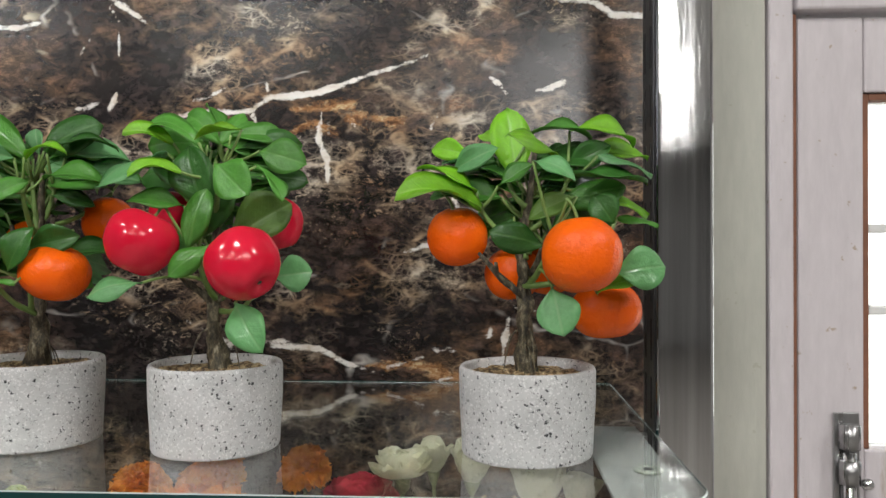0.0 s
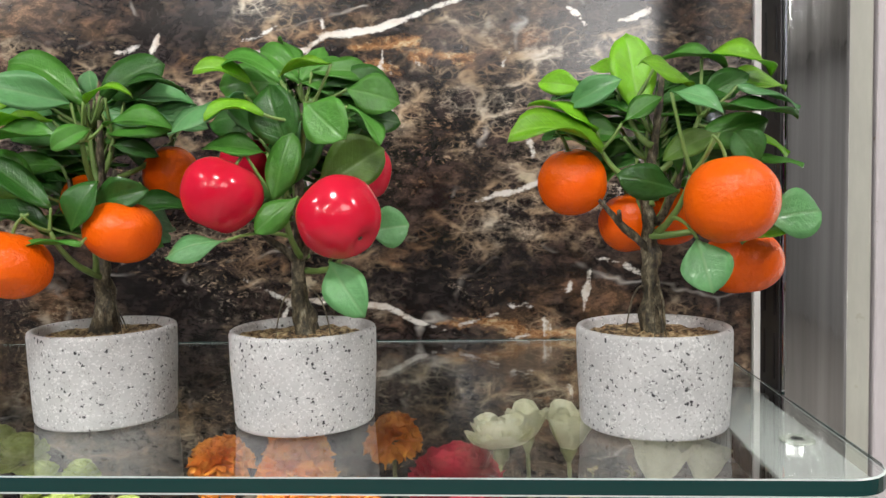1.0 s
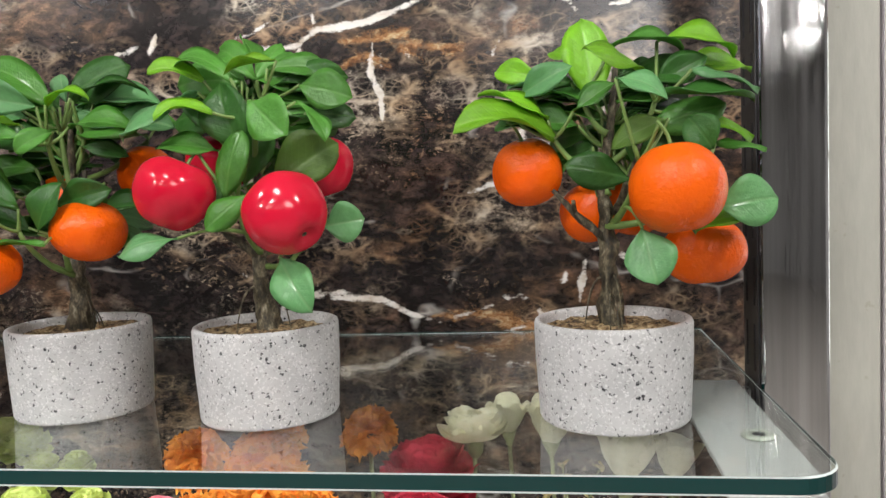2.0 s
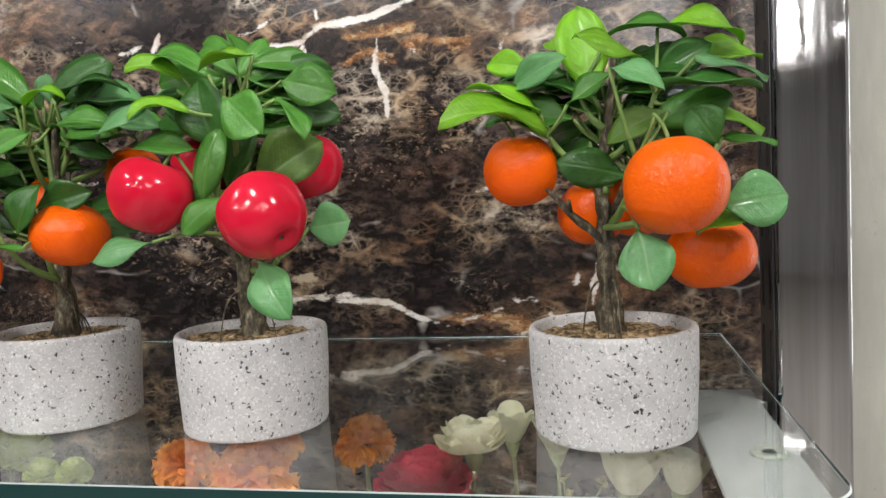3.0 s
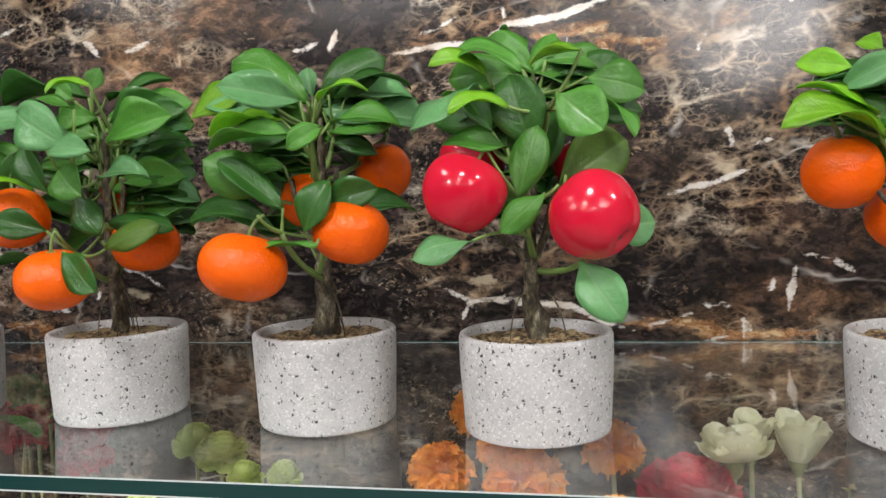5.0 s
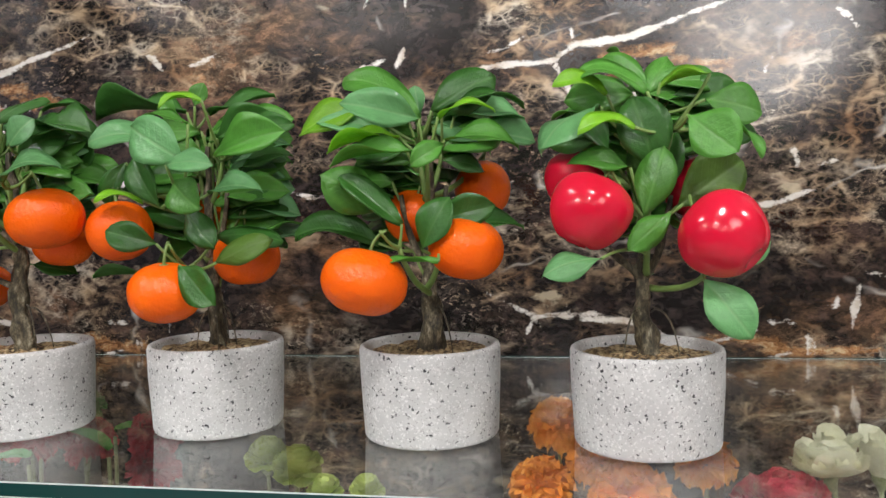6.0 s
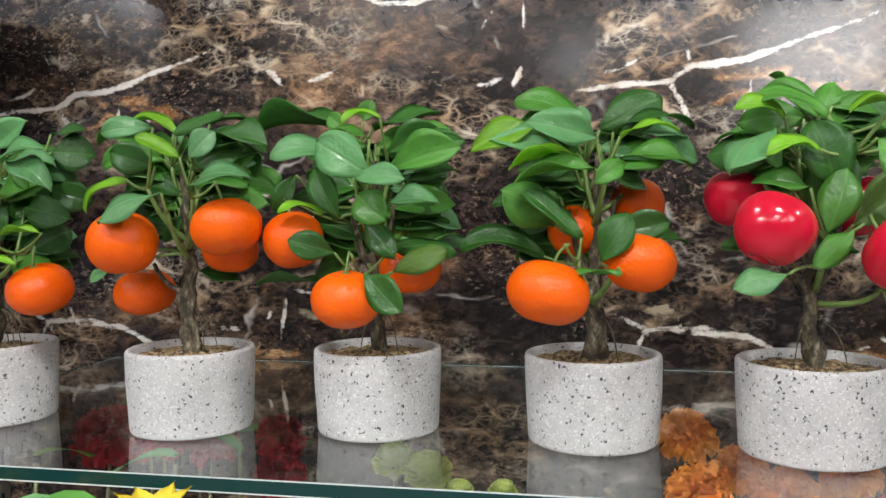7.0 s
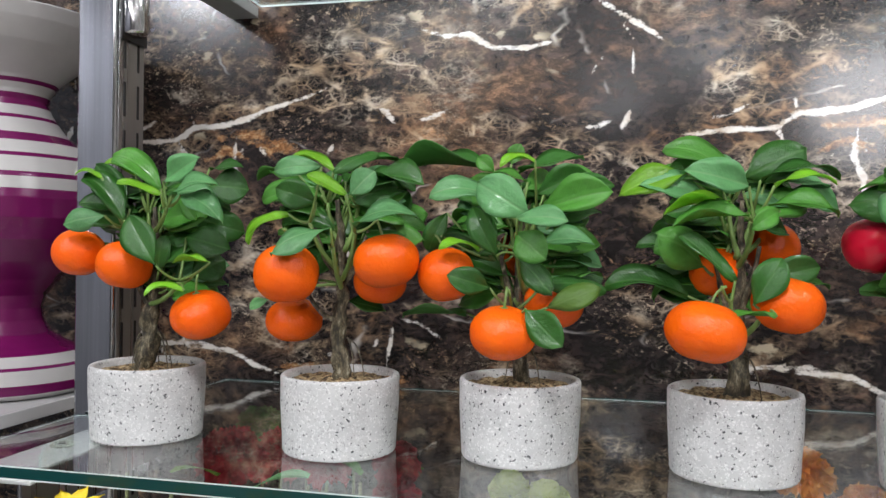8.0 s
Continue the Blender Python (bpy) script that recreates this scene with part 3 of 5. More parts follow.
def bracket(x0, x1, z, side, pad_x, label):
    """A flat steel arm under a shelf, with a clear rubber pad."""
    b = group_of("shelf_bracket", 0, 0, 0, label, "bracket", "shelf brackets")
    part("arm", box(x0, x1, 0.405, 0.585, z - 0.005, z - 0.0022, 0.0008), ARM, b, "", False)
    part("web", box((x0 + x1) / 2 - 0.0015, (x0 + x1) / 2 + 0.0015, 0.42, 0.59, z - 0.040, z - 0.0055), BRUSHED, b, "", False)
    if side > 0:
        part("hook", box((x0 + x1) / 2 + 0.002, 0.1158, 0.572, 0.584, z - 0.050, z - 0.006, 0.001), BRUSHED, b, "", False)
    else:
        part("hook", box(-0.8024, (x0 + x1) / 2 - 0.002, 0.572, 0.584, z - 0.050, z - 0.006, 0.001), BRUSHED, b, "", False)
    pad = part("pad", lathe([(0, 0), (0.0085, 0), (0.009, 0.0008), (0.008, 0.0020), (0.0046, 0.0020), (0.0042, 0.0011), (0, 0.0011)], 32), RUBBER, b, "clear rubber pad", True, pose(pad_x, 0.468, z - 0.0022))
    part("screw", lathe([(0, 0), (0.0034, 0), (0.0030, 0.0006), (0, 0.0008)], 16), DARKMETAL, pad, "dark screw head", True, pose(0, 0, 0.0012))
    return b


G0 = SHELF - 0.0088
bracket(0.066, 0.108, G0, 1, 0.094, "flat steel bracket with a rubber pad under the glass shelf")
bracket(-0.798, -0.756, G0, -1, -0.782, "flat steel bracket with a rubber pad under the glass shelf")


# ---- glass shelves ----
def glass_slab(outline, z0, z1):
    bm = bmesh.new()
    lo = [bm.verts.new((x, y, z0)) for x, y in outline]
    hi = [bm.verts.new((x, y, z1)) for x, y in outline]
    bm.faces.new(lo[::-1])
    bm.faces.new(hi)
    for i in range(len(lo)):
        j = (i + 1) % len(lo)
        f = bm.faces.new((lo[i], lo[j], hi[j], hi[i]))
        f.material_index = 1
    rim = [e for e in bm.edges if abs(e.verts[0].co.z - e.verts[1].co.z) < 1e-6]
    made = bmesh.ops.bevel(bm, geom=rim, offset=0.0008, segments=1, affect="EDGES")
    for f in made["faces"]:
        f.material_index = 2
    return bm


def arc(cx, cy, r, a0, a1, n=8):
    return [(cx + r * math.cos(radians(a0 + (a1 - a0) * i / n)), cy + r * math.sin(radians(a0 + (a1 - a0) * i / n))) for i in range(n + 1)]


ARRIS, an_, al_, ab_ = material("ground_arris")
ab_.inputs["Base Color"].default_value = (0.62, 0.70, 0.68, 1)
ab_.inputs["Roughness"].default_value = 0.25
FRONT = 0.400
outline = arc(-0.815, FRONT + 0.018, 0.018, 180, 270) + arc(0.1155 - 0.022, FRONT + 0.022, 0.022, 270, 360) + [(0.1155, WALL - 0.001), (-0.8015, WALL - 0.001), (-0.8015, 0.551), (-0.833, 0.551)]
shelf = part("glass_shelf", glass_slab(outline, G0, SHELF), [GLASS, EDGE, ARRIS], None, "", False)
tagged(shelf, "clear glass shelf with a dark green polished edge", "shelf")
shelf.visible_shadow = False

# shelf above, with its left bracket
outline = [(-0.765, 0.42), (0.11, 0.42), (0.11, WALL - 0.001), (-0.765, WALL - 0.001)]
up = part("glass_shelf", glass_slab(outline, 1.640, 1.648), [GLASS, ARRIS, ARRIS], None, "", False)
tagged(up, "upper clear glass shelf with a pale edge against the marble", "shelf")
up.visible_shadow = False
ub = group_of("shelf_bracket", 0, 0, 0, "dark steel bracket arm beside the upper glass shelf", "bracket", "shelf brackets")
part("arm", box(-0.799, -0.767, 0.44, WALL - 0.002, 1.628, 1.640, 0.001), ARM, ub, "", False)
part("clip_plate", box(-0.8024, -0.7995, PY0 + 0.002, PY1 - 0.001, 1.556, 1.640, 0.0008), DARKMETAL, ub, "dark plate hooked into the post", False)
part("clip", lathe([(0, 0), (0.0085, 0), (0.0105, 0.001), (0.0110, 0.003), (0.0110, 0.094), (0, 0.096)], 28), CHROME, ub, "round chrome clip on the post", True, pose(-0.7925, PY0 + 0.012, 1.560))

# shelf below, on which the cut flowers stand
LOW = 0.985
outline = [(-0.80, FRONT - 0.06), (0.1155, FRONT - 0.06), (0.1155, WALL - 0.001), (-0.80, WALL - 0.001)]
low = part("glass_shelf", glass_slab(outline, LOW - 0.008, LOW), [GLASS, EDGE, ARRIS], None, "", False)
tagged(low, "lower clear glass shelf that holds the cloth flowers", "shelf")
low.visible_shadow = False

# next bay: its shelf and the striped vase
side = part("side_shelf", box(-1.70, -0.888, 0.50, 0.735, SHELF - 0.012, SHELF, 0.001), plain("gloss_white_board", (0.50, 0.50, 0.50), 0.08, 0, 0.04), None, "", False)
tagged(side, "glossy white board shelf of the next bay", "shelf")


def striped_vase(x, y, z):
    v = group_of("vase", x, y, z, "tall turned vase in purple and off-white stripes on the side shelf", "vase")
    purple = plain("purple_lacquer", (0.135, 0.006, 0.075), 0.20, 0, 0.12, 20)
    cream = plain("cream_lacquer", (0.46, 0.45, 0.44), 0.22, 0, 0.06, 20)
    k = [(0.05, 0.0), (0.084, 0.001), (0.089, 0.005), (0.0905, 0.014), (0.086, 0.028), (0.075, 0.040), (0.060, 0.047), (0.045, 0.057), (0.039, 0.070), (0.0375, 0.082), (0.041, 0.095), (0.054, 0.111), (0.072, 0.129), (0.090, 0.150),
         (0.1000, 0.170), (0.1015, 0.188), (0.098, 0.210), (0.088, 0.231), (0.075, 0.242), (0.062, 0.251), (0.051, 0.266), (0.044, 0.277), (0.0405, 0.287), (0.0430, 0.296), (0.0515, 0.3085), (0.062, 0.318), (0.082, 0.336),
         (0.096, 0.354), (0.102, 0.366), (0.098, 0.368), (0.062, 0.325), (0.036, 0.29), (0, 0.28)]
    fine = []
    for (r0, h0), (r1, h1) in zip(k, k[1:]):
        n = max(1, int(abs(h1 - h0) / 0.0009))
        fine += [(r0 + (r1 - r0) * i / n, h0 + (h1 - h0) * i / n) for i in range(n)]
    fine.append(k[-1])
    bands = [(0.0055, 0.0145), (0.0280, 0.0312), (0.0400, 0.1958), (0.2075, 0.2115), (0.2260, 0.2300), (0.2425, 0.2520), (0.2665, 0.2705), (0.2810, 0.2925), (0.3020, 0.3060)]
    lip = max(i for i, (r, h) in enumerate(fine) if h > 0.3675)
    cuts = [0, next(i for i, q in enumerate(fine) if q[1] >= 0.040), next(i for i, q in enumerate(fine) if q[1] >= 0.1958), lip, len(fine) - 1]
    for name, a, b in zip(("foot", "belly", "neck", "lining"), cuts, cuts[1:]):
        bm = lathe(fine[a:b + 1], 56)
        for f in bm.faces:
            h = f.calc_center_median().z
            f.material_index = 1 if name != "lining" and any(lo <= h <= hi for lo, hi in bands) else 0
        part(name, bm, [cream, purple], v)


striped_vase(-0.985, 0.632, SHELF)


# ---- potted fruit trees ----
def leaf_mesh(name, arch, fold, twist, seed):
    """A plastic leaf: base at the origin, length 1 along y, width 1 along x, facing z."""
    rnd = random.Random(seed)
    bm = bmesh.new()
    rows, cols = 12, 6
    wave = rnd.uniform(0, 6)

    def place(i, j, drop):
        t = i / rows
        half = 0.47 * math.sin(math.pi * t ** 1.12) ** (0.92 if t < 0.54 else 0.60) if 0 < t < 1 else 0.014
        u = j / cols * 2 - 1
        x = u * half
        z = arch * 0.75 * t * (1 - t) + fold * abs(x) + 0.05 * math.sin(wave + 7 * t) * abs(u) * u + twist * x * t - 0.36 * max(0.0, t - 0.55) ** 2
        return Vector((x, t, z - drop))

    sheets = []
    for drop in (0.0, 0.012):
        sheets.append([[bm.verts.new(place(i, j, drop)) for j in range(cols + 1)] for i in range(rows + 1)])
    for i in range(rows):
        for j in range(cols):
            a, b = sheets[0], sheets[1]
            bm.faces.new((a[i][j], a[i][j + 1], a[i + 1][j + 1], a[i + 1][j]))
            bm.faces.new((b[i][j], b[i + 1][j], b[i + 1][j + 1], b[i][j + 1]))
    for i in range(rows):
        for j, flip in ((0, False), (cols, True)):
            q = (sheets[0][i][j], sheets[0][i + 1][j], sheets[1][i + 1][j], sheets[1][i][j])
            bm.faces.new(q[::-1] if flip else q)
    for i in (0, rows):
        for j in range(cols):
            q = (sheets[0][i][j], sheets[0][i][j + 1], sheets[1][i][j + 1], sheets[1][i][j])
            bm.faces.new(q if i else q[::-1])
    bm.normal_update()
    mesh = bpy.data.meshes.new(name)
    bm.to_mesh(mesh)
    bm.free()
    mesh.polygons.foreach_set("use_smooth", [True] * len(mesh.polygons))
    return mesh


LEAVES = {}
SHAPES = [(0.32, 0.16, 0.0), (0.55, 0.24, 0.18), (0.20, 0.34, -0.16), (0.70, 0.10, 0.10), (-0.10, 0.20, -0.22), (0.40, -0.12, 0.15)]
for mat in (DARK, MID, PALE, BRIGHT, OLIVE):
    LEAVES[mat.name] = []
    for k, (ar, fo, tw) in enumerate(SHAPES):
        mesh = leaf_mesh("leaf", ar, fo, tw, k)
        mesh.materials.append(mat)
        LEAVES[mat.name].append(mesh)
PICK = random.Random(11)
MM = 0.001
VIEW = Vector((0, 0.985, -0.17))   # the way in which the leaves' tilt is given


def leaf(p, base, way, width, tilt, mat):
    """A leaf of plant p: base and way to its tip in mm from the pot's foot, width in mm, tilt in degrees away from the front."""
    b, w = Vector(base) * MM, Vector(way) * MM
    length = w.length * 1.06
    y = w.normalized()
    across = y.cross(VIEW).normalized()
    deep = across.cross(y).normalized()
    if deep.y < 0:
        deep = -deep
    best = None
    for sign in (1, -1):
        x = across * math.cos(radians(tilt)) + deep * sign * math.sin(radians(tilt))
        z = x.cross(y)
        if z.dot(VIEW) > 0:
            x, z = -x, -z
        if best is None or z.z > best[1].z:
            best = (x, z)
    x, z = best
    m = Matrix(((x.x * width * MM, y.x * length, z.x * length, b.x), (x.y * width * MM, y.y * length, z.y * length, b.y), (x.z * width * MM, y.z * length, z.z * length, b.z), (0, 0, 0, 1)))
    ob = new("leaf", PICK.choice(LEAVES[mat.name]))
    ob.parent = p
    ob.matrix_basis = m
    p_twigs[p.name].append(b)
    return ob


p_twigs = {}


def fruit(p, kind, centre, rx, rz, seed, tip=None):
    """A mandarin or apple of half width rx and half height rz, with its curved stalk."""
    rnd = random.Random(seed)
    bm = bmesh.new()
    bmesh.ops.create_uvsphere(bm, u_segments=36, v_segments=24, radius=1.0)
    off = rnd.uniform(0, 50)
    for v in bm.verts:
        c = v.co.copy()
        h = math.hypot(c.x, c.y)
        a = math.atan2(c.y, c.x)
        if kind == "apple":
            k = 1 + 0.035 * math.cos(5 * a + off) * h * (0.3 + 0.7 * abs(c.z)) + (0.13 * c.z * h)
            dimple = 0.30 * math.exp(-(h / 0.28) ** 2) * (1 if c.z > 0 else 0.8)
        else:
            k = 1 + 0.014 * math.cos(9 * a + off) * h * (1 - h) * 3
            dimple = 0.07 * math.exp(-(h / 0.30) ** 2)
        k += 0.03 * noise.noise(c * 1.6 + Vector((off, 0, 0)))
        zz = c.z * (1 - dimple)
        v.co = Vector((c.x * k * rx, c.y * k * rx, math.copysign(abs(zz) ** 0.94, zz) * rz))
    lean = pose(0, 0, 0, rnd.uniform(-14, 14), rnd.uniform(-14, 14), rnd.uniform(0, 360))
    if tip:                        # the stalk end is turned to the back, the blossom end to the front
        lean = pose(0, 0, 0, tip[0], tip[1], 0)
    f = part(kind, bm, ORANGE if kind == "mandarin" else APPLE, p, "", True, Matrix.Translation(Vector(centre)) @ lean)
    top = rz * (0.90 if kind == "mandarin" else 0.72)
    bm = bmesh.new()
    tube(bm, bend((0, 0, top - 0.001), (0.001, 0, top + 0.008), (0.006 * rnd.uniform(-1, 1), 0.005, top + 0.013), 5), [0.0012, 0.0010, 0.0009, 0.0009, 0.0009, 0.0009], 6)
    part("stalk", bm, TWIG, f, "green stalk")
    p_twigs[p.name].append(f.matrix_basis @ Vector((0, 0.004, top + 0.012)))
    if kind == "apple":
        part("blossom_end", lathe([(0, -0.0010), (0.0015, -0.0004), (0.0012, 0.0006), (0, 0.0006)], 7), BARK, f, "dry brown blossom end", False, pose(0, 0, -0.775 * rz))
    if kind == "mandarin":
        bm = lathe([(0, 0.0004), (0.0042, 0.0002), (0.0036, 0.0012), (0, 0.0016)], 5)
        part("calyx", bm, TWIG, f, "small green calyx", False, pose(0, 0, top - 0.0006))
    return f


def pot(p, seed):
    r, rb, h = 0.0427, 0.0408, 0.0552
    prof = [(0, 0.0), (rb - 0.003, 0.0), (rb - 0.0008, 0.0006), (rb, 0.0022), (rb + 0.0004, 0.012), (r - 0.0003, 0.034), (r, h - 0.0025), (r - 0.0006, h - 0.0007), (r - 0.0018, h), (r - 0.0036, h - 0.0004),
            (r - 0.0046, h - 0.002), (r - 0.0052, h - 0.012), (0, h - 0.013)]
    part("pot", lathe(prof, 72, 0.006), TERRAZZO, p, "speckled off-white terrazzo pot", True, pose(0, 0, 0, 0, 0, seed * 47))
    bm = bmesh.new()
    rs = r - 0.0053
    rings = [[bm.verts.new((0, 0, h - 0.0045))]]
    for i in range(1, 12):
        ring = []
        for k in range(40):
            a = 2 * math.pi * k / 40
            q = rs * i / 11
            x, y = q * math.cos(a), q * math.sin(a)
            z = h - 0.0055 + 0.0022 * noise.noise((x * 170 + seed, y * 170, 0.3)) + 0.0018 * noise.noise((x * 420, y * 420 + seed, 1.3)) + 0.003 * math.exp(-(q / 0.012) ** 2)
            ring.append(bm.verts.new((x, y, z)))
        rings.append(ring)
    for k in range(40):
        bm.faces.new((rings[0][0], rings[1][k], rings[1][(k + 1) % 40]))
        for lo, hi in zip(rings[1:], rings[2:]):
            bm.faces.new((lo[k], hi[k], hi[(k + 1) % 40], lo[(k + 1) % 40]))
    part("soil", bm, SOIL, p, "glued straw-brown grit")


def trunk(p, points, radii, seed, roots=5):
    """The gnarled trunk and its thin wire roots."""
    bm = bmesh.new()
    pts, rr = [], []
    for (a, b), (ra, rb) in zip(zip(points, points[1:]), zip(radii, radii[1:])):
        for i in range(8):
            t = i / 8
            w = Vector(a).lerp(Vector(b), t)
            w += Vector((noise.noise((w.z * 60 + seed, 0, 1)), noise.noise((w.z * 60, seed, 2)), 0)) * 0.0018
            pts.append(w)
            rr.append(ra + (rb - ra) * t)
    pts.append(Vector(points[-1]))
    rr.append(radii[-1])
    tube(bm, pts, rr, 16, 0.75, seed)
    part("trunk", bm, BARK, p, "knobbly brown plastic trunk")
    rnd = random.Random(seed)
    for k in range(roots):
        a = rnd.uniform(0, 6.28)
        z = rnd.uniform(0.062, 0.082)
        r0 = radii[0] * 0.8
        d = rnd.uniform(0.012, 0.020)
        bm = bmesh.new()
        tube(bm, bend((r0 * math.cos(a), r0 * math.sin(a), z), (d * 0.8 * math.cos(a), d * 0.8 * math.sin(a), z), (d * math.cos(a), d * math.sin(a), 0.0485), 6), [0.0008, 0.0007, 0.0006, 0.0006, 0.0005, 0.0004, 0.0003], 5, 0.3, k)
        part("root", bm, BARK, p)


def branch(p, a, b, c, r, stub=False):
    """A bark-covered limb from the trunk."""
    bm = bmesh.new()
    pts = bend([v * MM for v in a], [v * MM for v in b], [v * MM for v in c], 8)
    tube(bm, pts, [r * (1 - 0.45 * i / 8) for i in range(9)], 9, 0.6, r)
    if stub:
        tube(bm, [pts[5], pts[5] + Vector((-0.001, -0.004, 0.007))], [r * 0.6, r * 0.4], 7, 0.3, 2.0)
    part("branch", bm, BARK, p)


def twigs(p, top, fork, seed):
    """Green limbs from the trunk's upper part, and from them a stalk to each leaf and fruit."""
    rnd = random.Random(seed)
    bases = p_twigs[p.name]
    hearts = [b.copy() for b in rnd.sample(bases, 9)]
    for _ in range(6):
        share = [[] for _ in hearts]
        for b in bases:
            share[min(range(len(hearts)), key=lambda i: (b - hearts[i]).length)].append(b)
        hearts = [sum(c, Vector()) / len(c) if c else h for c, h in zip(share, hearts)]
    for heart, cluster in zip(hearts, share):
        if not cluster:
            continue
        z = min(max(fork, heart.z - rnd.uniform(0.030, 0.050)), top)
        s = Vector((rnd.uniform(-0.003, 0.003), rnd.uniform(-0.003, 0.003), z))
        e = s.lerp(heart, 0.82) + Vector((0, 0, -0.004))
        way = bend(s, s.lerp(e, 0.5) + Vector(((e.x - s.x) * 0.25, (e.y - s.y) * 0.25, -0.005)), e, 8)
        bm = bmesh.new()
        tube(bm, way, [0.0021 - 0.0001 * i for i in range(9)], 8, 0.25, seed)
        part("limb", bm, TWIG, p)
        for b in cluster:
            a = min(way[3:], key=lambda q: (q - b).length + max(0.0, q.z - b.z))
            mid = a.lerp(b, 0.5) + Vector((0, 0, -0.004 if b.z > a.z else 0.006))
            bm = bmesh.new()
            tube(bm, bend(a, mid, b, 6), [0.0013, 0.0012, 0.0011, 0.0010, 0.0009, 0.0009, 0.0009], 6)
            part("twig", bm, TWIG, p)


def fill(p, count, seed, low, high, spread, skew=(0, 0)):
    """Further leaves inside and behind the crown, none of them before a fruit."""
    rnd = random.Random(seed)
    fruits = [c.matrix_basis.translation * 1000 for c in p.children if c.name.startswith(("mandarin", "apple"))]
    for k in range(count):
        a = 2.4 * k + rnd.uniform(-0.4, 0.4)
        t = (k + 0.5) / count
        z = low + (high - low) * t
        r = spread * rnd.uniform(0.05, 0.50)
        d = Vector((math.cos(a), math.sin(a), 0))
        if d.y < -0.3:
            d.y *= -0.6
        base = Vector((skew[0], skew[1], 0)) + d * r * 1000
        ln = rnd.uniform(32, 44)
        up = rnd.uniform(-0.25, 0.5) * (1.1 - 0.7 * t)
        mid = Vector((base.x + d.x * ln * 0.6, base.y + d.y * ln * 0.6, z + ln * up * 0.6))
        if any(math.hypot(mid.x - c.x, mid.z - c.z) < 25 and mid.y < c.y + 6 for c in fruits):
            continue
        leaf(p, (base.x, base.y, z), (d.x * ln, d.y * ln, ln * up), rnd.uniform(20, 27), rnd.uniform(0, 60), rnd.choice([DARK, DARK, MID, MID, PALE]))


def plant(x, y, label, seed):
    p = group_of("potted_fruit_tree", x, y, SHELF, label, "plant", "potted fruit trees on the shelf")
    p_twigs[p.name] = []
    pot(p, seed)
    return p


# plant 1
p = plant(-0.733, 0.501, "small mandarin tree in a speckled terrazzo pot beside the post", 1)
trunk(p, [(-0.004, 0, 0.047), (0.001, 0, 0.085), (0.006, 0, 0.125), (0.004, 0, 0.175)], [0.0074, 0.0060, 0.0036, 0.0014], 1)
fruit(p, "mandarin", (-0.0531, -0.0120, 0.1394), 0.0195, 0.0182, 0)
fruit(p, "mandarin", (-0.0094, -0.0181, 0.1304), 0.0205, 0.0180, 1)
fruit(p, "mandarin", (0.0553, -0.0201, 0.0954), 0.0218, 0.0176, 2)
leaf(p, (9, 0, 189), (-40, 0, 27), 26, 44, MID)
leaf(p, (30, -30, 192), (30, -10, 15), 19, 0, PALE)
leaf(p, (43, -40, 181), (37, -10, 8), 21, 41, PALE)
leaf(p, (50, -40, 181), (35, -10, -16), 22, 39, PALE)
leaf(p, (43, -30, 180), (12, 0, -15), 12, 0, MID)
leaf(p, (34, -40, 182), (-26, -10, 9), 16, 49, BRIGHT)
leaf(p, (-13, 0, 200), (-27, 0, 9), 16, 58, BRIGHT)
leaf(p, (-9, -20, 164), (-32, 0, 34), 25, 54, DARK)
leaf(p, (-11, -10, 173), (-30, 0, 33), 25, 0, DARK)
leaf(p, (-28, -20, 196), (-22, 0, 4), 12, 65, BRIGHT)
leaf(p, (-18, -30, 167), (-26, -10, -6), 18, 0, PALE)
leaf(p, (31, -40, 131), (-23, 0, 34), 24, 0, DARK)
leaf(p, (44, 10, 192), (26, 10, -2), 31, 0, DARK)
leaf(p, (39, 10, 165), (28, 10, -8), 26, 0, DARK)
leaf(p, (37, -10, 152), (32, 0, -8), 25, 0, DARK)
leaf(p, (73, -40, 134), (-21, -10, 1), 13, 68, BRIGHT)
leaf(p, (53, -40, 114), (-23, -10, -1), 14, 66, BRIGHT)
leaf(p, (36, 0, 122), (20, 10, 13), 30, 0, DARK)
leaf(p, (44, 10, 205), (26, 0, 3), 14, 59, DARK)
leaf(p, (14, -10, 126), (4, 0, 26), 20, 0, DARK)
branch(p, (0, 0, 100), (-9, -4, 112), (-14, -6, 145), 0.0024)
branch(p, (1, 0, 104), (9, -3, 118), (14, -4, 150), 0.0024)
fill(p, 92, 1, 112, 192, 0.045)
twigs(p, 0.165, 0.100, 1)

# plant 2
p = plant(-0.576, 0.499, "small mandarin tree with a tall bare trunk in a terrazzo pot", 2)
trunk(p, [(0, 0, 0.047), (-0.001, 0, 0.085), (0.001, 0, 0.130), (-0.004, 0, 0.180)], [0.0064, 0.0052, 0.0040, 0.0016], 2, 2)
fruit(p, "mandarin", (-0.0280, -0.0338, 0.1271), 0.0222, 0.0210, 10)
fruit(p, "mandarin", (0.0417, -0.0271, 0.1367), 0.0226, 0.0186, 11)
fruit(p, "mandarin", (0.0260, 0.0092, 0.1212), 0.0195, 0.0165, 12)
fruit(p, "mandarin", (-0.0416, 0.0125, 0.0910), 0.0215, 0.0162, 13)
leaf(p, (-1, -40, 200), (-28, -10, -3), 16, 3, PALE)
leaf(p, (17, -40, 181), (-22, -10, 13), 15, 32, BRIGHT)
leaf(p, (-7, 0, 202), (-33, 0, 9), 18, 65, BRIGHT)
leaf(p, (-4, -10, 199), (28, 10, 15), 18, 19, DARK)
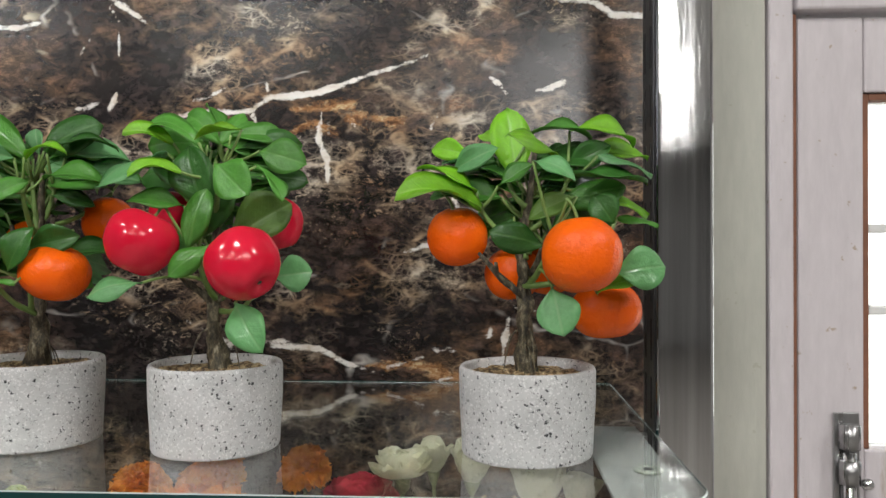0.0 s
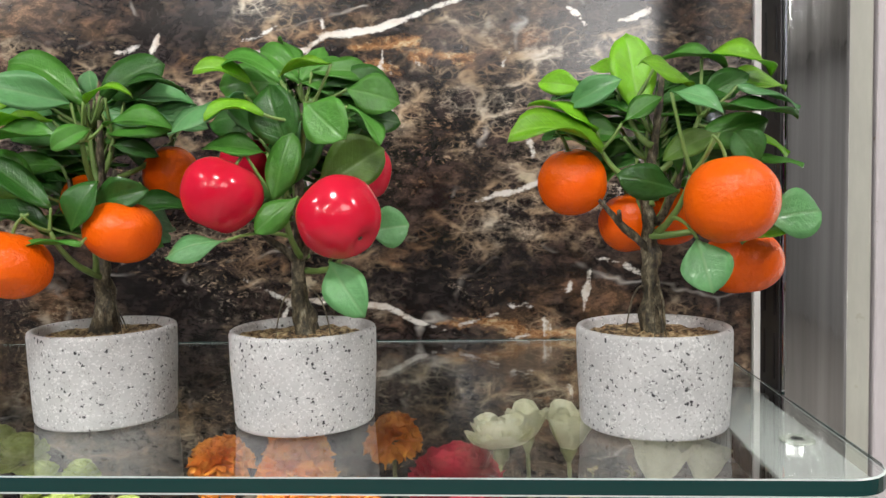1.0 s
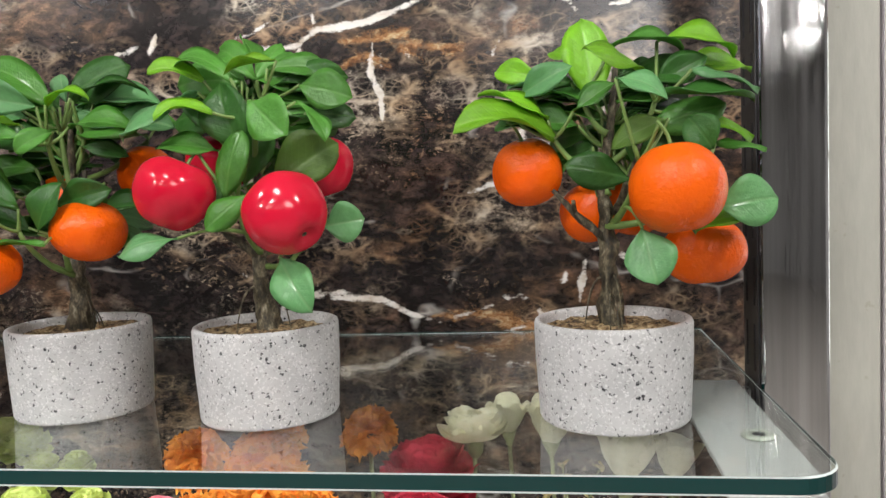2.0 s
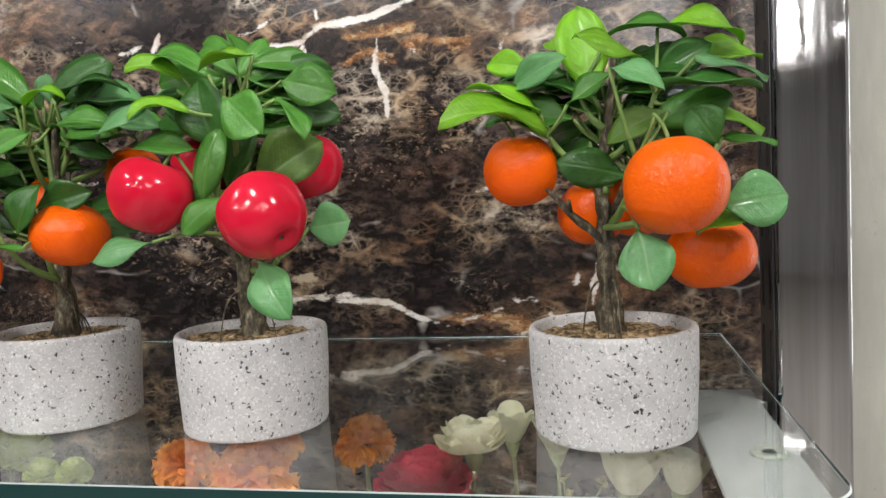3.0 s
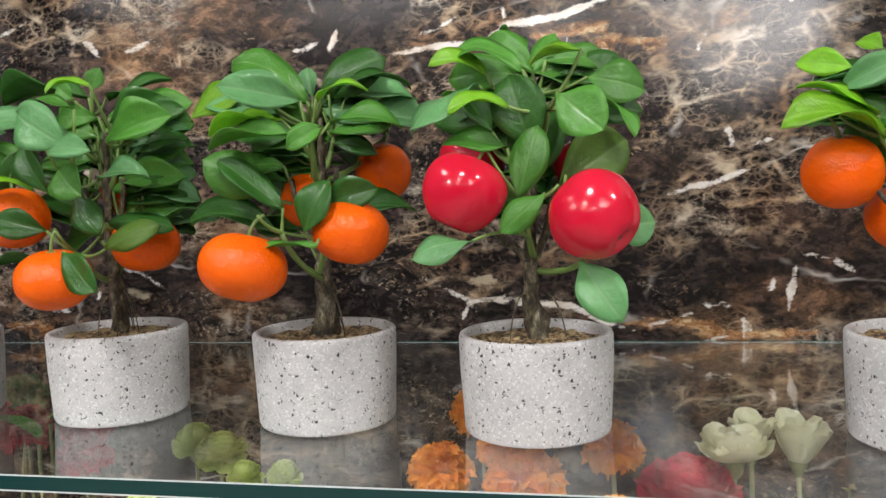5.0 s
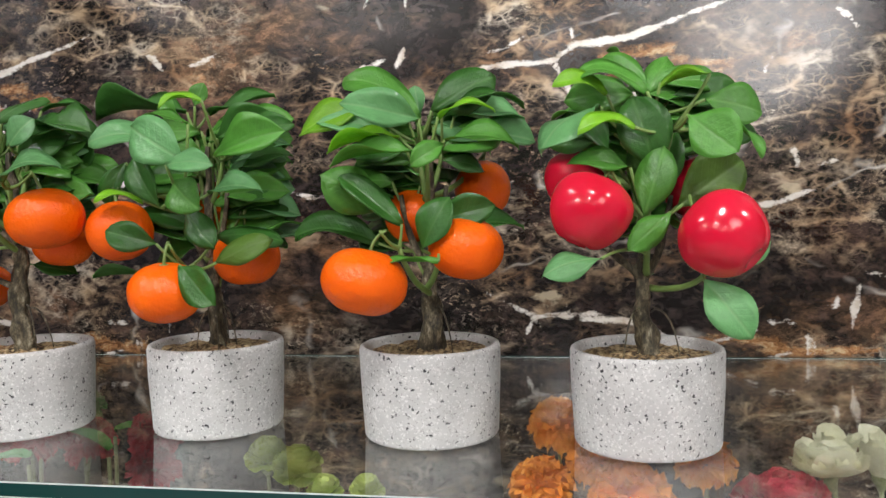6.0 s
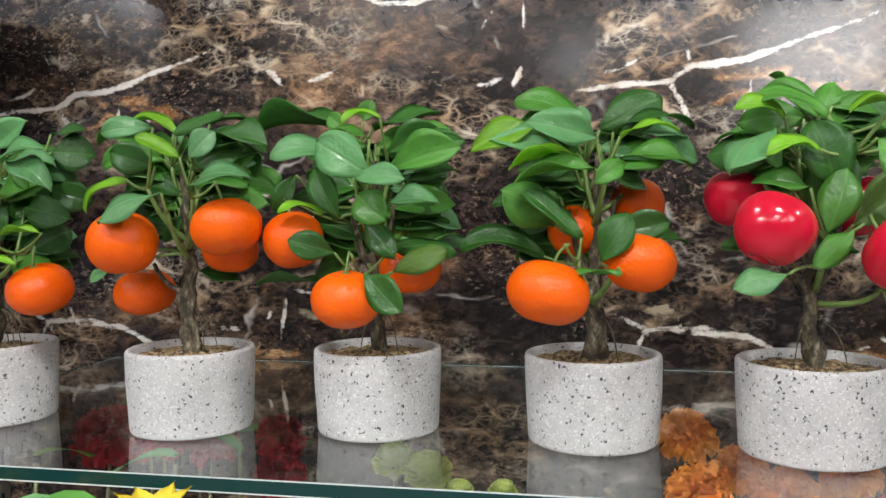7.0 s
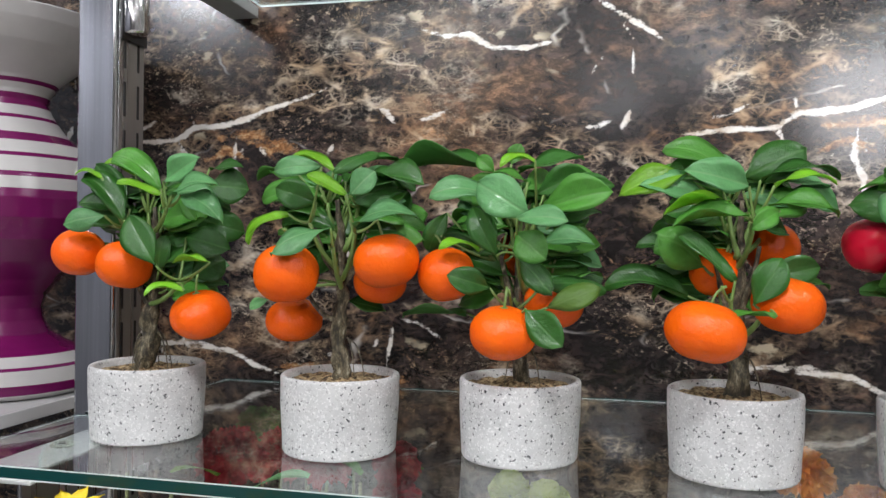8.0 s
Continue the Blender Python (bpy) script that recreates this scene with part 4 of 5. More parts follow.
leaf(p, (-12, -20, 177), (-25, -10, 9), 23, 0, DARK)
leaf(p, (-33, -20, 169), (-32, 0, -18), 20, 45, BRIGHT)
leaf(p, (10, -50, 158), (-37, -10, -14), 22, 44, PALE)
leaf(p, (22, -40, 160), (43, -10, 8), 24, 45, PALE)
leaf(p, (13, -20, 182), (16, 0, 16), 21, 0, PALE)
leaf(p, (9, -10, 177), (30, 10, 13), 28, 0, DARK)
leaf(p, (32, 10, 203), (17, 10, -14), 13, 19, DARK)
leaf(p, (34, 20, 166), (9, 0, 21), 20, 0, DARK)
leaf(p, (-2, 0, 145), (-17, 0, -17), 15, 0, DARK)
leaf(p, (-48, -20, 108), (-14, 0, -6), 9, 0, PALE)
leaf(p, (-1, 10, 107), (27, 10, -6), 16, 52, DARK)
leaf(p, (-38, 0, 203), (-28, 0, -6), 15, 63, MID)
leaf(p, (-23, 0, 190), (-41, 10, 14), 24, 52, MID)
leaf(p, (-6, 10, 174), (18, 0, -21), 20, 0, DARK)
leaf(p, (7, 20, 209), (28, 10, 1), 16, 60, DARK)
branch(p, (-1, 0, 92), (-16, -6, 96), (-24, -4, 112), 0.0022)
branch(p, (0, 0, 118), (14, -4, 130), (22, -6, 158), 0.0026)
branch(p, (0, 0, 122), (-12, -4, 132), (-18, -8, 160), 0.0024)
fill(p, 90, 2, 132, 196, 0.048)
twigs(p, 0.170, 0.115, 2)

# plant 3
p = plant(-0.4475, 0.514, "dense small mandarin tree in a terrazzo pot", 3)
trunk(p, [(0.002, 0, 0.047), (0, 0, 0.080), (-0.002, 0, 0.120), (0.0, 0, 0.180)], [0.0053, 0.0041, 0.0030, 0.0014], 3)
fruit(p, "mandarin", (-0.0055, -0.0497, 0.0916), 0.0215, 0.0178, 20)
fruit(p, "mandarin", (0.0231, 0.0006, 0.1086), 0.0212, 0.0185, 21)
fruit(p, "mandarin", (-0.0488, -0.0248, 0.1278), 0.0200, 0.0188, 22)
fruit(p, "mandarin", (-0.0050, 0.0300, 0.1420), 0.0185, 0.0170, 23)
leaf(p, (-12, -20, 178), (-42, -20, 6), 25, 41, PALE)
leaf(p, (11, -50, 167), (-33, 0, 21), 30, 0, PALE)
leaf(p, (-12, -40, 141), (-16, 0, 31), 20, 0, DARK)
leaf(p, (4, -60, 165), (30, -10, 0), 17, 19, PALE)
leaf(p, (2, -50, 156), (19, -10, -15), 24, 0, MID)
leaf(p, (14, -30, 149), (35, -10, 2), 20, 37, PALE)
leaf(p, (14, -20, 172), (45, -10, 13), 26, 15, MID)
leaf(p, (11, -10, 184), (32, 0, 15), 21, 0, DARK)
leaf(p, (-4, 10, 203), (43, 0, 11), 24, 68, DARK)
leaf(p, (-8, 0, 206), (6, 0, 14), 13, 0, MID)
leaf(p, (12, -30, 205), (-21, -10, -2), 13, 59, BRIGHT)
leaf(p, (8, -40, 190), (-21, -10, 6), 13, 60, MID)
leaf(p, (-24, 20, 205), (-70, 10, 5), 32, 73, DARK)
leaf(p, (-52, -10, 171), (-13, 0, -26), 17, 0, DARK)
leaf(p, (-23, -40, 145), (-24, -10, 3), 14, 66, BRIGHT)
leaf(p, (-16, -40, 120), (-25, -10, 8), 20, 0, DARK)
leaf(p, (3, -40, 141), (21, -10, -22), 18, 0, DARK)
leaf(p, (18, -30, 123), (39, 0, -2), 21, 27, DARK)
leaf(p, (22, -40, 108), (32, 0, 13), 19, 0, OLIVE)
leaf(p, (10, -60, 108), (22, -10, -20), 23, 0, DARK)
leaf(p, (-39, 0, 100), (-45, 0, 0), 24, 73, DARK)
leaf(p, (-20, 0, 201), (-12, 0, 10), 13, 0, MID)
branch(p, (0, 0, 100), (-9, -4, 112), (-14, -6, 145), 0.0024)
branch(p, (1, 0, 104), (9, -3, 118), (14, -4, 150), 0.0024)
fill(p, 104, 3, 112, 192, 0.045)
twigs(p, 0.175, 0.085, 3)

# plant 4
p = plant(-0.305, 0.5075, "leafy small mandarin tree with a wrinkled trunk in a terrazzo pot", 4)
trunk(p, [(0.002, 0, 0.047), (0.001, 0, 0.070), (0.002, 0, 0.100), (0.004, 0, 0.180)], [0.0075, 0.0059, 0.0037, 0.0014], 4)
fruit(p, "mandarin", (-0.0246, -0.0544, 0.0976), 0.0238, 0.0186, 30)
fruit(p, "mandarin", (0.0272, -0.0251, 0.1135), 0.0215, 0.0182, 31)
fruit(p, "mandarin", (0.0299, 0.0391, 0.1483), 0.0180, 0.0185, 32)
fruit(p, "mandarin", (-0.0103, 0.0120, 0.1317), 0.0180, 0.0170, 33)
leaf(p, (0, -10, 189), (-43, 0, 26), 27, 39, MID)
leaf(p, (3, -30, 187), (-36, -20, 8), 24, 0, PALE)
leaf(p, (-32, -10, 197), (-42, 0, -12), 24, 23, BRIGHT)
leaf(p, (-8, -30, 177), (-38, -10, -5), 21, 63, BRIGHT)
leaf(p, (2, -40, 168), (-43, -10, -4), 24, 52, MID)
leaf(p, (19, -40, 171), (-16, -10, -10), 14, 0, MID)
leaf(p, (-22, -20, 136), (-27, -20, 20), 29, 20, MID)
leaf(p, (-6, -40, 128), (-29, -10, 27), 22, 35, DARK)
leaf(p, (-30, 0, 116), (-51, 0, 8), 28, 54, DARK)
leaf(p, (16, -50, 108), (-25, -10, 2), 14, 60, MID)
leaf(p, (5, -40, 114), (15, 0, 27), 22, 0, DARK)
leaf(p, (11, -30, 129), (32, 0, 8), 20, 0, DARK)
leaf(p, (5, 0, 195), (36, 0, 18), 32, 0, DARK)
leaf(p, (16, -40, 186), (30, -10, 3), 17, 63, BRIGHT)
leaf(p, (13, -10, 192), (45, 0, 5), 24, 62, DARK)
leaf(p, (16, -20, 175), (40, 0, -3), 22, 39, MID)
leaf(p, (-4, 10, 194), (-3, 0, 17), 12, 0, PALE)
leaf(p, (10, 0, 165), (24, 10, -6), 14, 17, DARK)
branch(p, (0, 0, 100), (-9, -4, 112), (-14, -6, 145), 0.0024)
branch(p, (1, 0, 104), (9, -3, 118), (14, -4, 150), 0.0024)
fill(p, 94, 4, 112, 195, 0.045)
twigs(p, 0.175, 0.085, 4)

# plant 5
p = plant(-0.178, 0.4975, "small tree with glossy red apples in a terrazzo pot", 5)
trunk(p, [(0.003, 0, 0.047), (0, 0, 0.070), (-0.002, 0, 0.098), (0.004, 0, 0.185)], [0.0065, 0.0048, 0.0033, 0.0014], 5, 2)
fruit(p, "apple", (0.0343, -0.0497, 0.1194), 0.0221, 0.0213, 40, (-24, -48))
fruit(p, "apple", (-0.0308, -0.0425, 0.1326), 0.0212, 0.0204, 41, (-8, 24))
fruit(p, "apple", (0.0316, 0.0249, 0.1449), 0.0200, 0.0190, 42)
fruit(p, "apple", (-0.0375, 0.0305, 0.1505), 0.0200, 0.0190, 43)
leaf(p, (26, -41, 96), (19, -14, -25), 25, 0, PALE)
leaf(p, (-25, -53, 109), (-28, -9, -6), 17, 40, PALE)
leaf(p, (42, -10, 111), (22, 0, 3), 25, 0, PALE)
leaf(p, (-3, -40, 129), (10, 0, 34), 22, 0, MID)
leaf(p, (10, -40, 131), (-20, -10, -17), 16, 0, MID)
leaf(p, (16, -20, 134), (34, 10, 23), 32, 0, OLIVE)
leaf(p, (-9, -30, 155), (-30, -10, 4), 17, 35, MID)
leaf(p, (-24, -20, 189), (-30, -30, -21), 26, 59, PALE)
leaf(p, (-7, -40, 175), (-27, -10, 0), 16, 56, BRIGHT)
leaf(p, (-20, -20, 195), (-26, -10, 7), 16, 46, BRIGHT)
leaf(p, (0, -30, 194), (-35, 10, 14), 21, 48, MID)
leaf(p, (30, -40, 200), (-24, -10, -5), 14, 54, BRIGHT)
leaf(p, (3, 0, 197), (-25, 10, 21), 18, 21, MID)
leaf(p, (3, 0, 197), (12, 10, 21), 17, 0, MID)
leaf(p, (10, 0, 203), (31, 10, 0), 18, 15, MID)
leaf(p, (32, -10, 191), (28, 0, -8), 25, 0, MID)
leaf(p, (18, -50, 179), (20, -10, -18), 27, 0, MID)
leaf(p, (32, 0, 176), (27, 0, -3), 19, 0, DARK)
leaf(p, (36, -30, 179), (19, -10, -19), 16, 63, MID)
leaf(p, (4, -30, 153), (-11, 0, 37), 30, 0, DARK)
leaf(p, (-4, -10, 135), (16, 0, 41), 32, 0, DARK)
leaf(p, (-3, 20, 207), (-13, 10, 21), 15, 52, MID)
leaf(p, (-19, -10, 165), (-20, 10, 25), 18, 19, DARK)
branch(p, (0, 0, 92), (-12, -6, 104), (-26, -12, 116), 0.0026)
branch(p, (0, 0, 94), (10, -4, 108), (14, -6, 140), 0.0026)
fill(p, 84, 5, 118, 200, 0.045)
twigs(p, 0.180, 0.088, 5)

# plant 6
p = plant(0.0235, 0.491, "tall small mandarin tree set apart in a terrazzo pot", 6)
trunk(p, [(0.0, 0, 0.047), (-0.001, 0, 0.085), (-0.003, 0, 0.125), (0.006, 0, 0.195)], [0.0062, 0.0046, 0.0030, 0.0014], 6)
fruit(p, "mandarin", (0.0285, -0.0503, 0.1246), 0.0227, 0.0221, 50)
fruit(p, "mandarin", (0.0500, 0.0040, 0.0892), 0.0225, 0.0182, 51)
fruit(p, "mandarin", (-0.0436, 0.0031, 0.1361), 0.0192, 0.0190, 52)
fruit(p, "mandarin", (-0.0075, 0.0240, 0.1120), 0.0190, 0.0178, 53)
fruit(p, "mandarin", (0.0160, 0.0300, 0.1150), 0.0185, 0.0175, 54)
leaf(p, (-28, -10, 153), (-47, -20, 10), 28, 57, BRIGHT)
leaf(p, (-31, -10, 163), (-34, 0, 17), 20, 65, BRIGHT)
leaf(p, (-37, 0, 158), (-22, 0, 4), 12, 47, DARK)
leaf(p, (-36, 10, 189), (-24, 10, 6), 16, 0, BRIGHT)
leaf(p, (-47, 0, 177), (27, -10, 13), 17, 0, PALE)
leaf(p, (-6, 0, 171), (-6, 10, 46), 29, 0, BRIGHT)
leaf(p, (-19, 20, 199), (-8, 10, 7), 13, 0, BRIGHT)
leaf(p, (18, -20, 184), (-28, -20, 12), 20, 60, BRIGHT)
leaf(p, (3, 0, 201), (36, 0, -2), 20, 52, MID)
leaf(p, (2, -40, 179), (22, -10, -11), 14, 24, PALE)
leaf(p, (27, 0, 202), (41, 10, -5), 23, 39, BRIGHT)
leaf(p, (38, 10, 191), (40, 10, -1), 22, 60, BRIGHT)
leaf(p, (43, -10, 185), (32, 0, -10), 18, 53, PALE)
leaf(p, (26, -20, 173), (43, 0, -2), 23, 79, DARK)
leaf(p, (36, 0, 167), (41, 10, -15), 24, 42, BRIGHT)
leaf(p, (56, 0, 147), (25, 0, -3), 14, 46, MID)
leaf(p, (51, -30, 114), (27, 0, 4), 28, 0, PALE)
leaf(p, (40, -30, 102), (29, 10, 6), 17, 49, BRIGHT)
leaf(p, (12, -50, 106), (5, -10, -24), 26, 0, PALE)
leaf(p, (10, -20, 130), (-31, -10, 8), 20, 0, DARK)
leaf(p, (28, -30, 159), (-27, 0, -12), 16, 19, OLIVE)
leaf(p, (51, -20, 143), (-11, 0, 16), 21, 0, DARK)
leaf(p, (13, -10, 136), (6, 0, 21), 18, 0, DARK)
leaf(p, (-18, -10, 167), (20, 0, 14), 13, 41, MID)
leaf(p, (24, 0, 179), (27, 0, 14), 16, 11, DARK)
branch(p, (-2, 0, 98), (-14, -3, 106), (-30, -6, 126), 0.0026, True)
branch(p, (2, 0, 112), (10, -6, 122), (16, -14, 150), 0.0024)
fill(p, 40, 6, 140, 186, 0.048)
twigs(p, 0.190, 0.105, 6)



# ---- cloth flowers below the shelf ----
def petal_bm(bm, m, length, width, cup, ruffle, seed, point=0.0):
    """One petal added to bm: base at m's origin, along y, cupped towards z."""
    rows, cols = 5, (10 if ruffle > 0.1 else 5)
    rnd = random.Random(seed)
    ph = rnd.uniform(0, 6)
    grid = []
    for i in range(rows + 1):
        t = i / rows
        half = width * 0.5 * (math.sin(math.pi * (0.12 + (0.88 if point else 0.68) * t)) ** 0.7)
        row = []
        for j in range(cols + 1):
            u = j / cols * 2 - 1
            z = cup * length * t * t + abs(u) ** 2 * half * 0.5 + ruffle * length * t * (math.sin(ph + u * 6 + t * 3) + (0.8 * t * math.sin(ph * 3 + u * 15) if cols > 5 else 0))
            y = length * (t - 0.10 * abs(u) ** 2 * t - cup * 0.25 * t * t + (0.07 * t * t * math.sin(ph + u * 21) if cols > 5 else 0))
            row.append(bm.verts.new(m @ Vector((u * half, y, z))))
        grid.append(row)
    for i in range(rows):
        for j in range(cols):
            bm.faces.new((grid[i][j], grid[i][j + 1], grid[i + 1][j + 1], grid[i + 1][j]))


C_ORANGE = petal_material("orange_cloth", (0.78, 0.22, 0.018), (0.97, 0.42, 0.06))
C_GREEN = petal_material("lime_cloth", (0.46, 0.56, 0.10), (0.72, 0.82, 0.30))
C_CREAM = petal_material("cream_cloth", (0.62, 0.60, 0.40), (0.85, 0.83, 0.68))
C_RED = petal_material("red_cloth", (0.22, 0.008, 0.015), (0.50, 0.02, 0.035))
C_ROSE = petal_material("crimson_cloth", (0.34, 0.012, 0.03), (0.58, 0.04, 0.075))
C_PINK = petal_material("pink_cloth", (0.55, 0.12, 0.17), (0.78, 0.26, 0.30))
C_YELLOW = petal_material("yellow_cloth", (0.88, 0.66, 0.02), (0.92, 0.82, 0.08))
C_SCARLET = petal_material("scarlet_cloth", (0.60, 0.03, 0.01), (0.80, 0.07, 0.02))
C_BUD = petal_material("straw_cloth", (0.30, 0.24, 0.09), (0.52, 0.44, 0.22))
C_LEAF = petal_material("green_cloth", (0.02, 0.08, 0.015), (0.07, 0.22, 0.04))
STEM = plain("stem_green", (0.20, 0.22, 0.10), 0.55, 0, 0.25, 60)


def stem_of(f, x, y, z, lean=(0, 0)):
    bm = bmesh.new()
    drop = LOW - z
    tube(bm, bend((0, 0, -0.006), (lean[0] * 0.4, lean[1] * 0.4, drop * 0.4), (lean[0], lean[1], drop), 8), [0.0016] * 9, 6)
    part("stem", bm, STEM, f)


FULL = ((10, -25, 0.9), (12, 0, 1.0), (12, 22, 0.98), (12, 42, 0.92), (11, 60, 0.86), (8, 74, 0.78), (6, 86, 0.70))
ROSE = ((5, 4, 1.0), (5, 24, 0.95), (4, 56, 0.62), (4, 74, 0.50), (3, 86, 0.40))


def carnation(x, y, z, r, mat, words, seed, ruffle=0.13, layers=FULL):
    f = group_of("cloth_flower", x, y, z, words, "flower", "cloth flowers under the shelf")
    rnd = random.Random(seed)
    bm = bmesh.new()
    for layer, (n, lift, ln) in enumerate(layers):
        for k in range(n):
            m = pose(0, 0, -0.004 + 0.0012 * layer, 0, 0, 360 * k / n + rnd.uniform(-14, 14)) @ pose(0, r * 0.08, 0, lift + rnd.uniform(-9, 9))
            petal_bm(bm, m, r * ln * rnd.uniform(0.88, 1.08), r * (0.72 if ruffle > 0.05 else 1.05 if layers is FULL else 1.5), -0.12 if ruffle > 0.05 else 0.22 if layers is FULL else 0.30, ruffle, rnd.random())
    part("bloom", bm, mat, f)
    part("calyx", lathe([(0.0016, -0.016), (0.005, -0.012), (0.006, -0.003), (0.004, 0.0)], 12), STEM, f, "green calyx")
    stem_of(f, x, y, z, (rnd.uniform(-0.02, 0.02), rnd.uniform(-0.02, 0.02)))


def tulip(x, y, z, r, mat, words, seed, tilt=0, open_=18, spin=0):
    f = group_of("cloth_flower", x, y, z, words, "flower", "cloth flowers under the shelf")
    rnd = random.Random(seed)
    for k in range(7):
        bm = bmesh.new()
        inner = k >= 4
        lift = 90 - open_ * (0.45 if inner else 1.0)
        m = pose(0, 0, 0, tilt, 0, spin) @ pose(0, 0, 0, 0, 0, 90 * k + (45 if inner else 0) + rnd.uniform(-10, 10)) @ pose(0, r * (0.30 if inner else 0.5), 0, lift)
        petal_bm(bm, m, r * rnd.uniform(1.9, 2.3), r * 1.9, -0.06, 0.06, rnd.random())
        part("petal", bm, mat, f)
    part("calyx", lathe([(0.0018, -0.012), (r * 0.45, -0.003), (r * 0.5, 0.003), (0, 0.002)], 12), STEM, f, "green calyx")
    stem_of(f, x, y, z, (rnd.uniform(-0.02, 0.02), rnd.uniform(-0.01, 0.02)))


def star(x, y, z, r, mat, heart, words, seed):
    """An open flower with pointed petals and a tuft at its heart."""
    f = group_of("cloth_flower", x, y, z, words, "flower", "cloth flowers under the shelf")
    rnd = random.Random(seed)
    for k in range(7):
        bm = bmesh.new()
        petal_bm(bm, pose(0, 0, 0, 12, 0, 360 * k / 7 + rnd.uniform(-6, 6)) @ pose(0, r * 0.15, 0, rnd.uniform(2, 34)), r, r * 0.56, 0.10, 0.02, rnd.random(), 1.0)
        part("petal", bm, mat, f)
    bm = bmesh.new()
    for k in range(16):
        petal_bm(bm, pose(0, 0, 0.001, 0, 0, rnd.uniform(0, 360)) @ pose(0, 0, 0, rnd.uniform(35, 85)), r * 0.42, r * 0.22, 0, 0.12, rnd.random())
    part("heart", bm, heart, f, "scarlet tuft")
    stem_of(f, x, y, z)


def blade(x, y, z, way, width, mat, words, droop=0.5):
    """A long cloth leaf on its own stem."""
    f = group_of("cloth_leaf", x, y, z, words, "leaf", "cloth leaves under the shelf")
    w = Vector(way)
    bm = bmesh.new()
    q = w.to_track_quat("Y", "Z").to_matrix().to_4x4()
    petal_bm(bm, q, w.length, width, -droop, 0.01, x, 1.0)
    part("blade", bm, mat, f)
    stem_of(f, x, y, z)


ORANGE_WORDS = "ruffled orange cloth carnation under the glass shelf"
for k, (fx, fy, fz, fr) in enumerate([(-0.240, 0.522, 1.190, 0.018), (-0.136, 0.566, 1.192, 0.0178), (-0.188, 0.508, 1.190, 0.023), (-0.232, 0.645, 1.192, 0.022), (-0.205, 0.575, 1.188, 0.018), (-0.138, 0.432, 1.194, 0.019), (-0.178, 0.428, 1.192, 0.021), (-0.215, 0.462, 1.174, 0.021)]):
    carnation(fx, fy, fz, fr, C_ORANGE, ORANGE_WORDS, k)
for k, (fx, fy, fz, fr) in enumerate([(-0.437, 0.620, 1.160, 0.020), (-0.470, 0.640, 1.162, 0.018), (-0.408, 0.600, 1.150, 0.014), (-0.372, 0.590, 1.156, 0.013), (-0.292, 0.426, 1.196, 0.017), (-0.258, 0.432, 1.196, 0.014), (-0.350, 0.428, 1.192, 0.015), (-0.383, 0.426, 1.195, 0.018), (-0.428, 0.440, 1.186, 0.016)]):
    carnation(fx, fy, fz, fr, C_GREEN, "pale lime-green cloth bloom under the glass shelf", k, 0.04)
carnation(-0.063, 0.560, 1.192, 0.023, C_CREAM, "open cream cloth rose under the glass shelf", 3, 0.02, ROSE)
for k, (fx, fy, fz, fr) in enumerate([(-0.044, 0.610, 1.180, 0.011), (-0.014, 0.612, 1.172, 0.014), (0.030, 0.515, 1.184, 0.015), (0.058, 0.520, 1.182, 0.011), (0.015, 0.450, 1.162, 0.014), (-0.03, 0.440, 1.160, 0.013)]):
    tulip(fx, fy, fz, fr, C_CREAM, "cream cloth tulip under the glass shelf", 20 + k, 8, 24, 30 * k)
carnation(-0.092, 0.545, 1.166, 0.032, C_ROSE, "broad dark red cloth bloom under the glass shelf", 31, 0.045)
carnation(-0.080, 0.440, 1.184, 0.024, C_ROSE, "broad dark red cloth bloom under the glass shelf", 32, 0.045)
for k, (fx, fy, fz, fr) in enumerate([(-0.735, 0.640, 1.172, 0.030), (-0.690, 0.655, 1.172, 0.027), (-0.575, 0.648, 1.176, 0.021), (-0.572, 0.640, 1.150, 0.020), (-0.645, 0.66, 1.165, 0.022)]):
    carnation(fx, fy, fz, fr, C_RED, "ruffled red cloth carnation under the glass shelf", 40 + k)
for k, (fx, fy, fz, fr) in enumerate([(0.104, 0.462, 1.130, 0.016), (0.108, 0.510, 1.130, 0.016), (0.064, 0.432, 1.182, 0.012), (-0.222, 0.430, 1.184, 0.011)]):
    tulip(fx, fy, fz, fr, C_PINK, "pink cloth bloom under the glass shelf", 50 + k, 20, 40, 50 * k)
for k, (fx, fy, fz, fr) in enumerate([(-0.521, 0.358, 1.2225, 0.022), (-0.708, 0.380, 1.211, 0.021), (-0.600, 0.370, 1.207, 0.019), (-0.655, 0.382, 1.208, 0.018)]):
    star(fx, fy, fz, fr, C_YELLOW, C_SCARLET, "yellow cloth flower with a scarlet heart before the shelf", 60 + k)
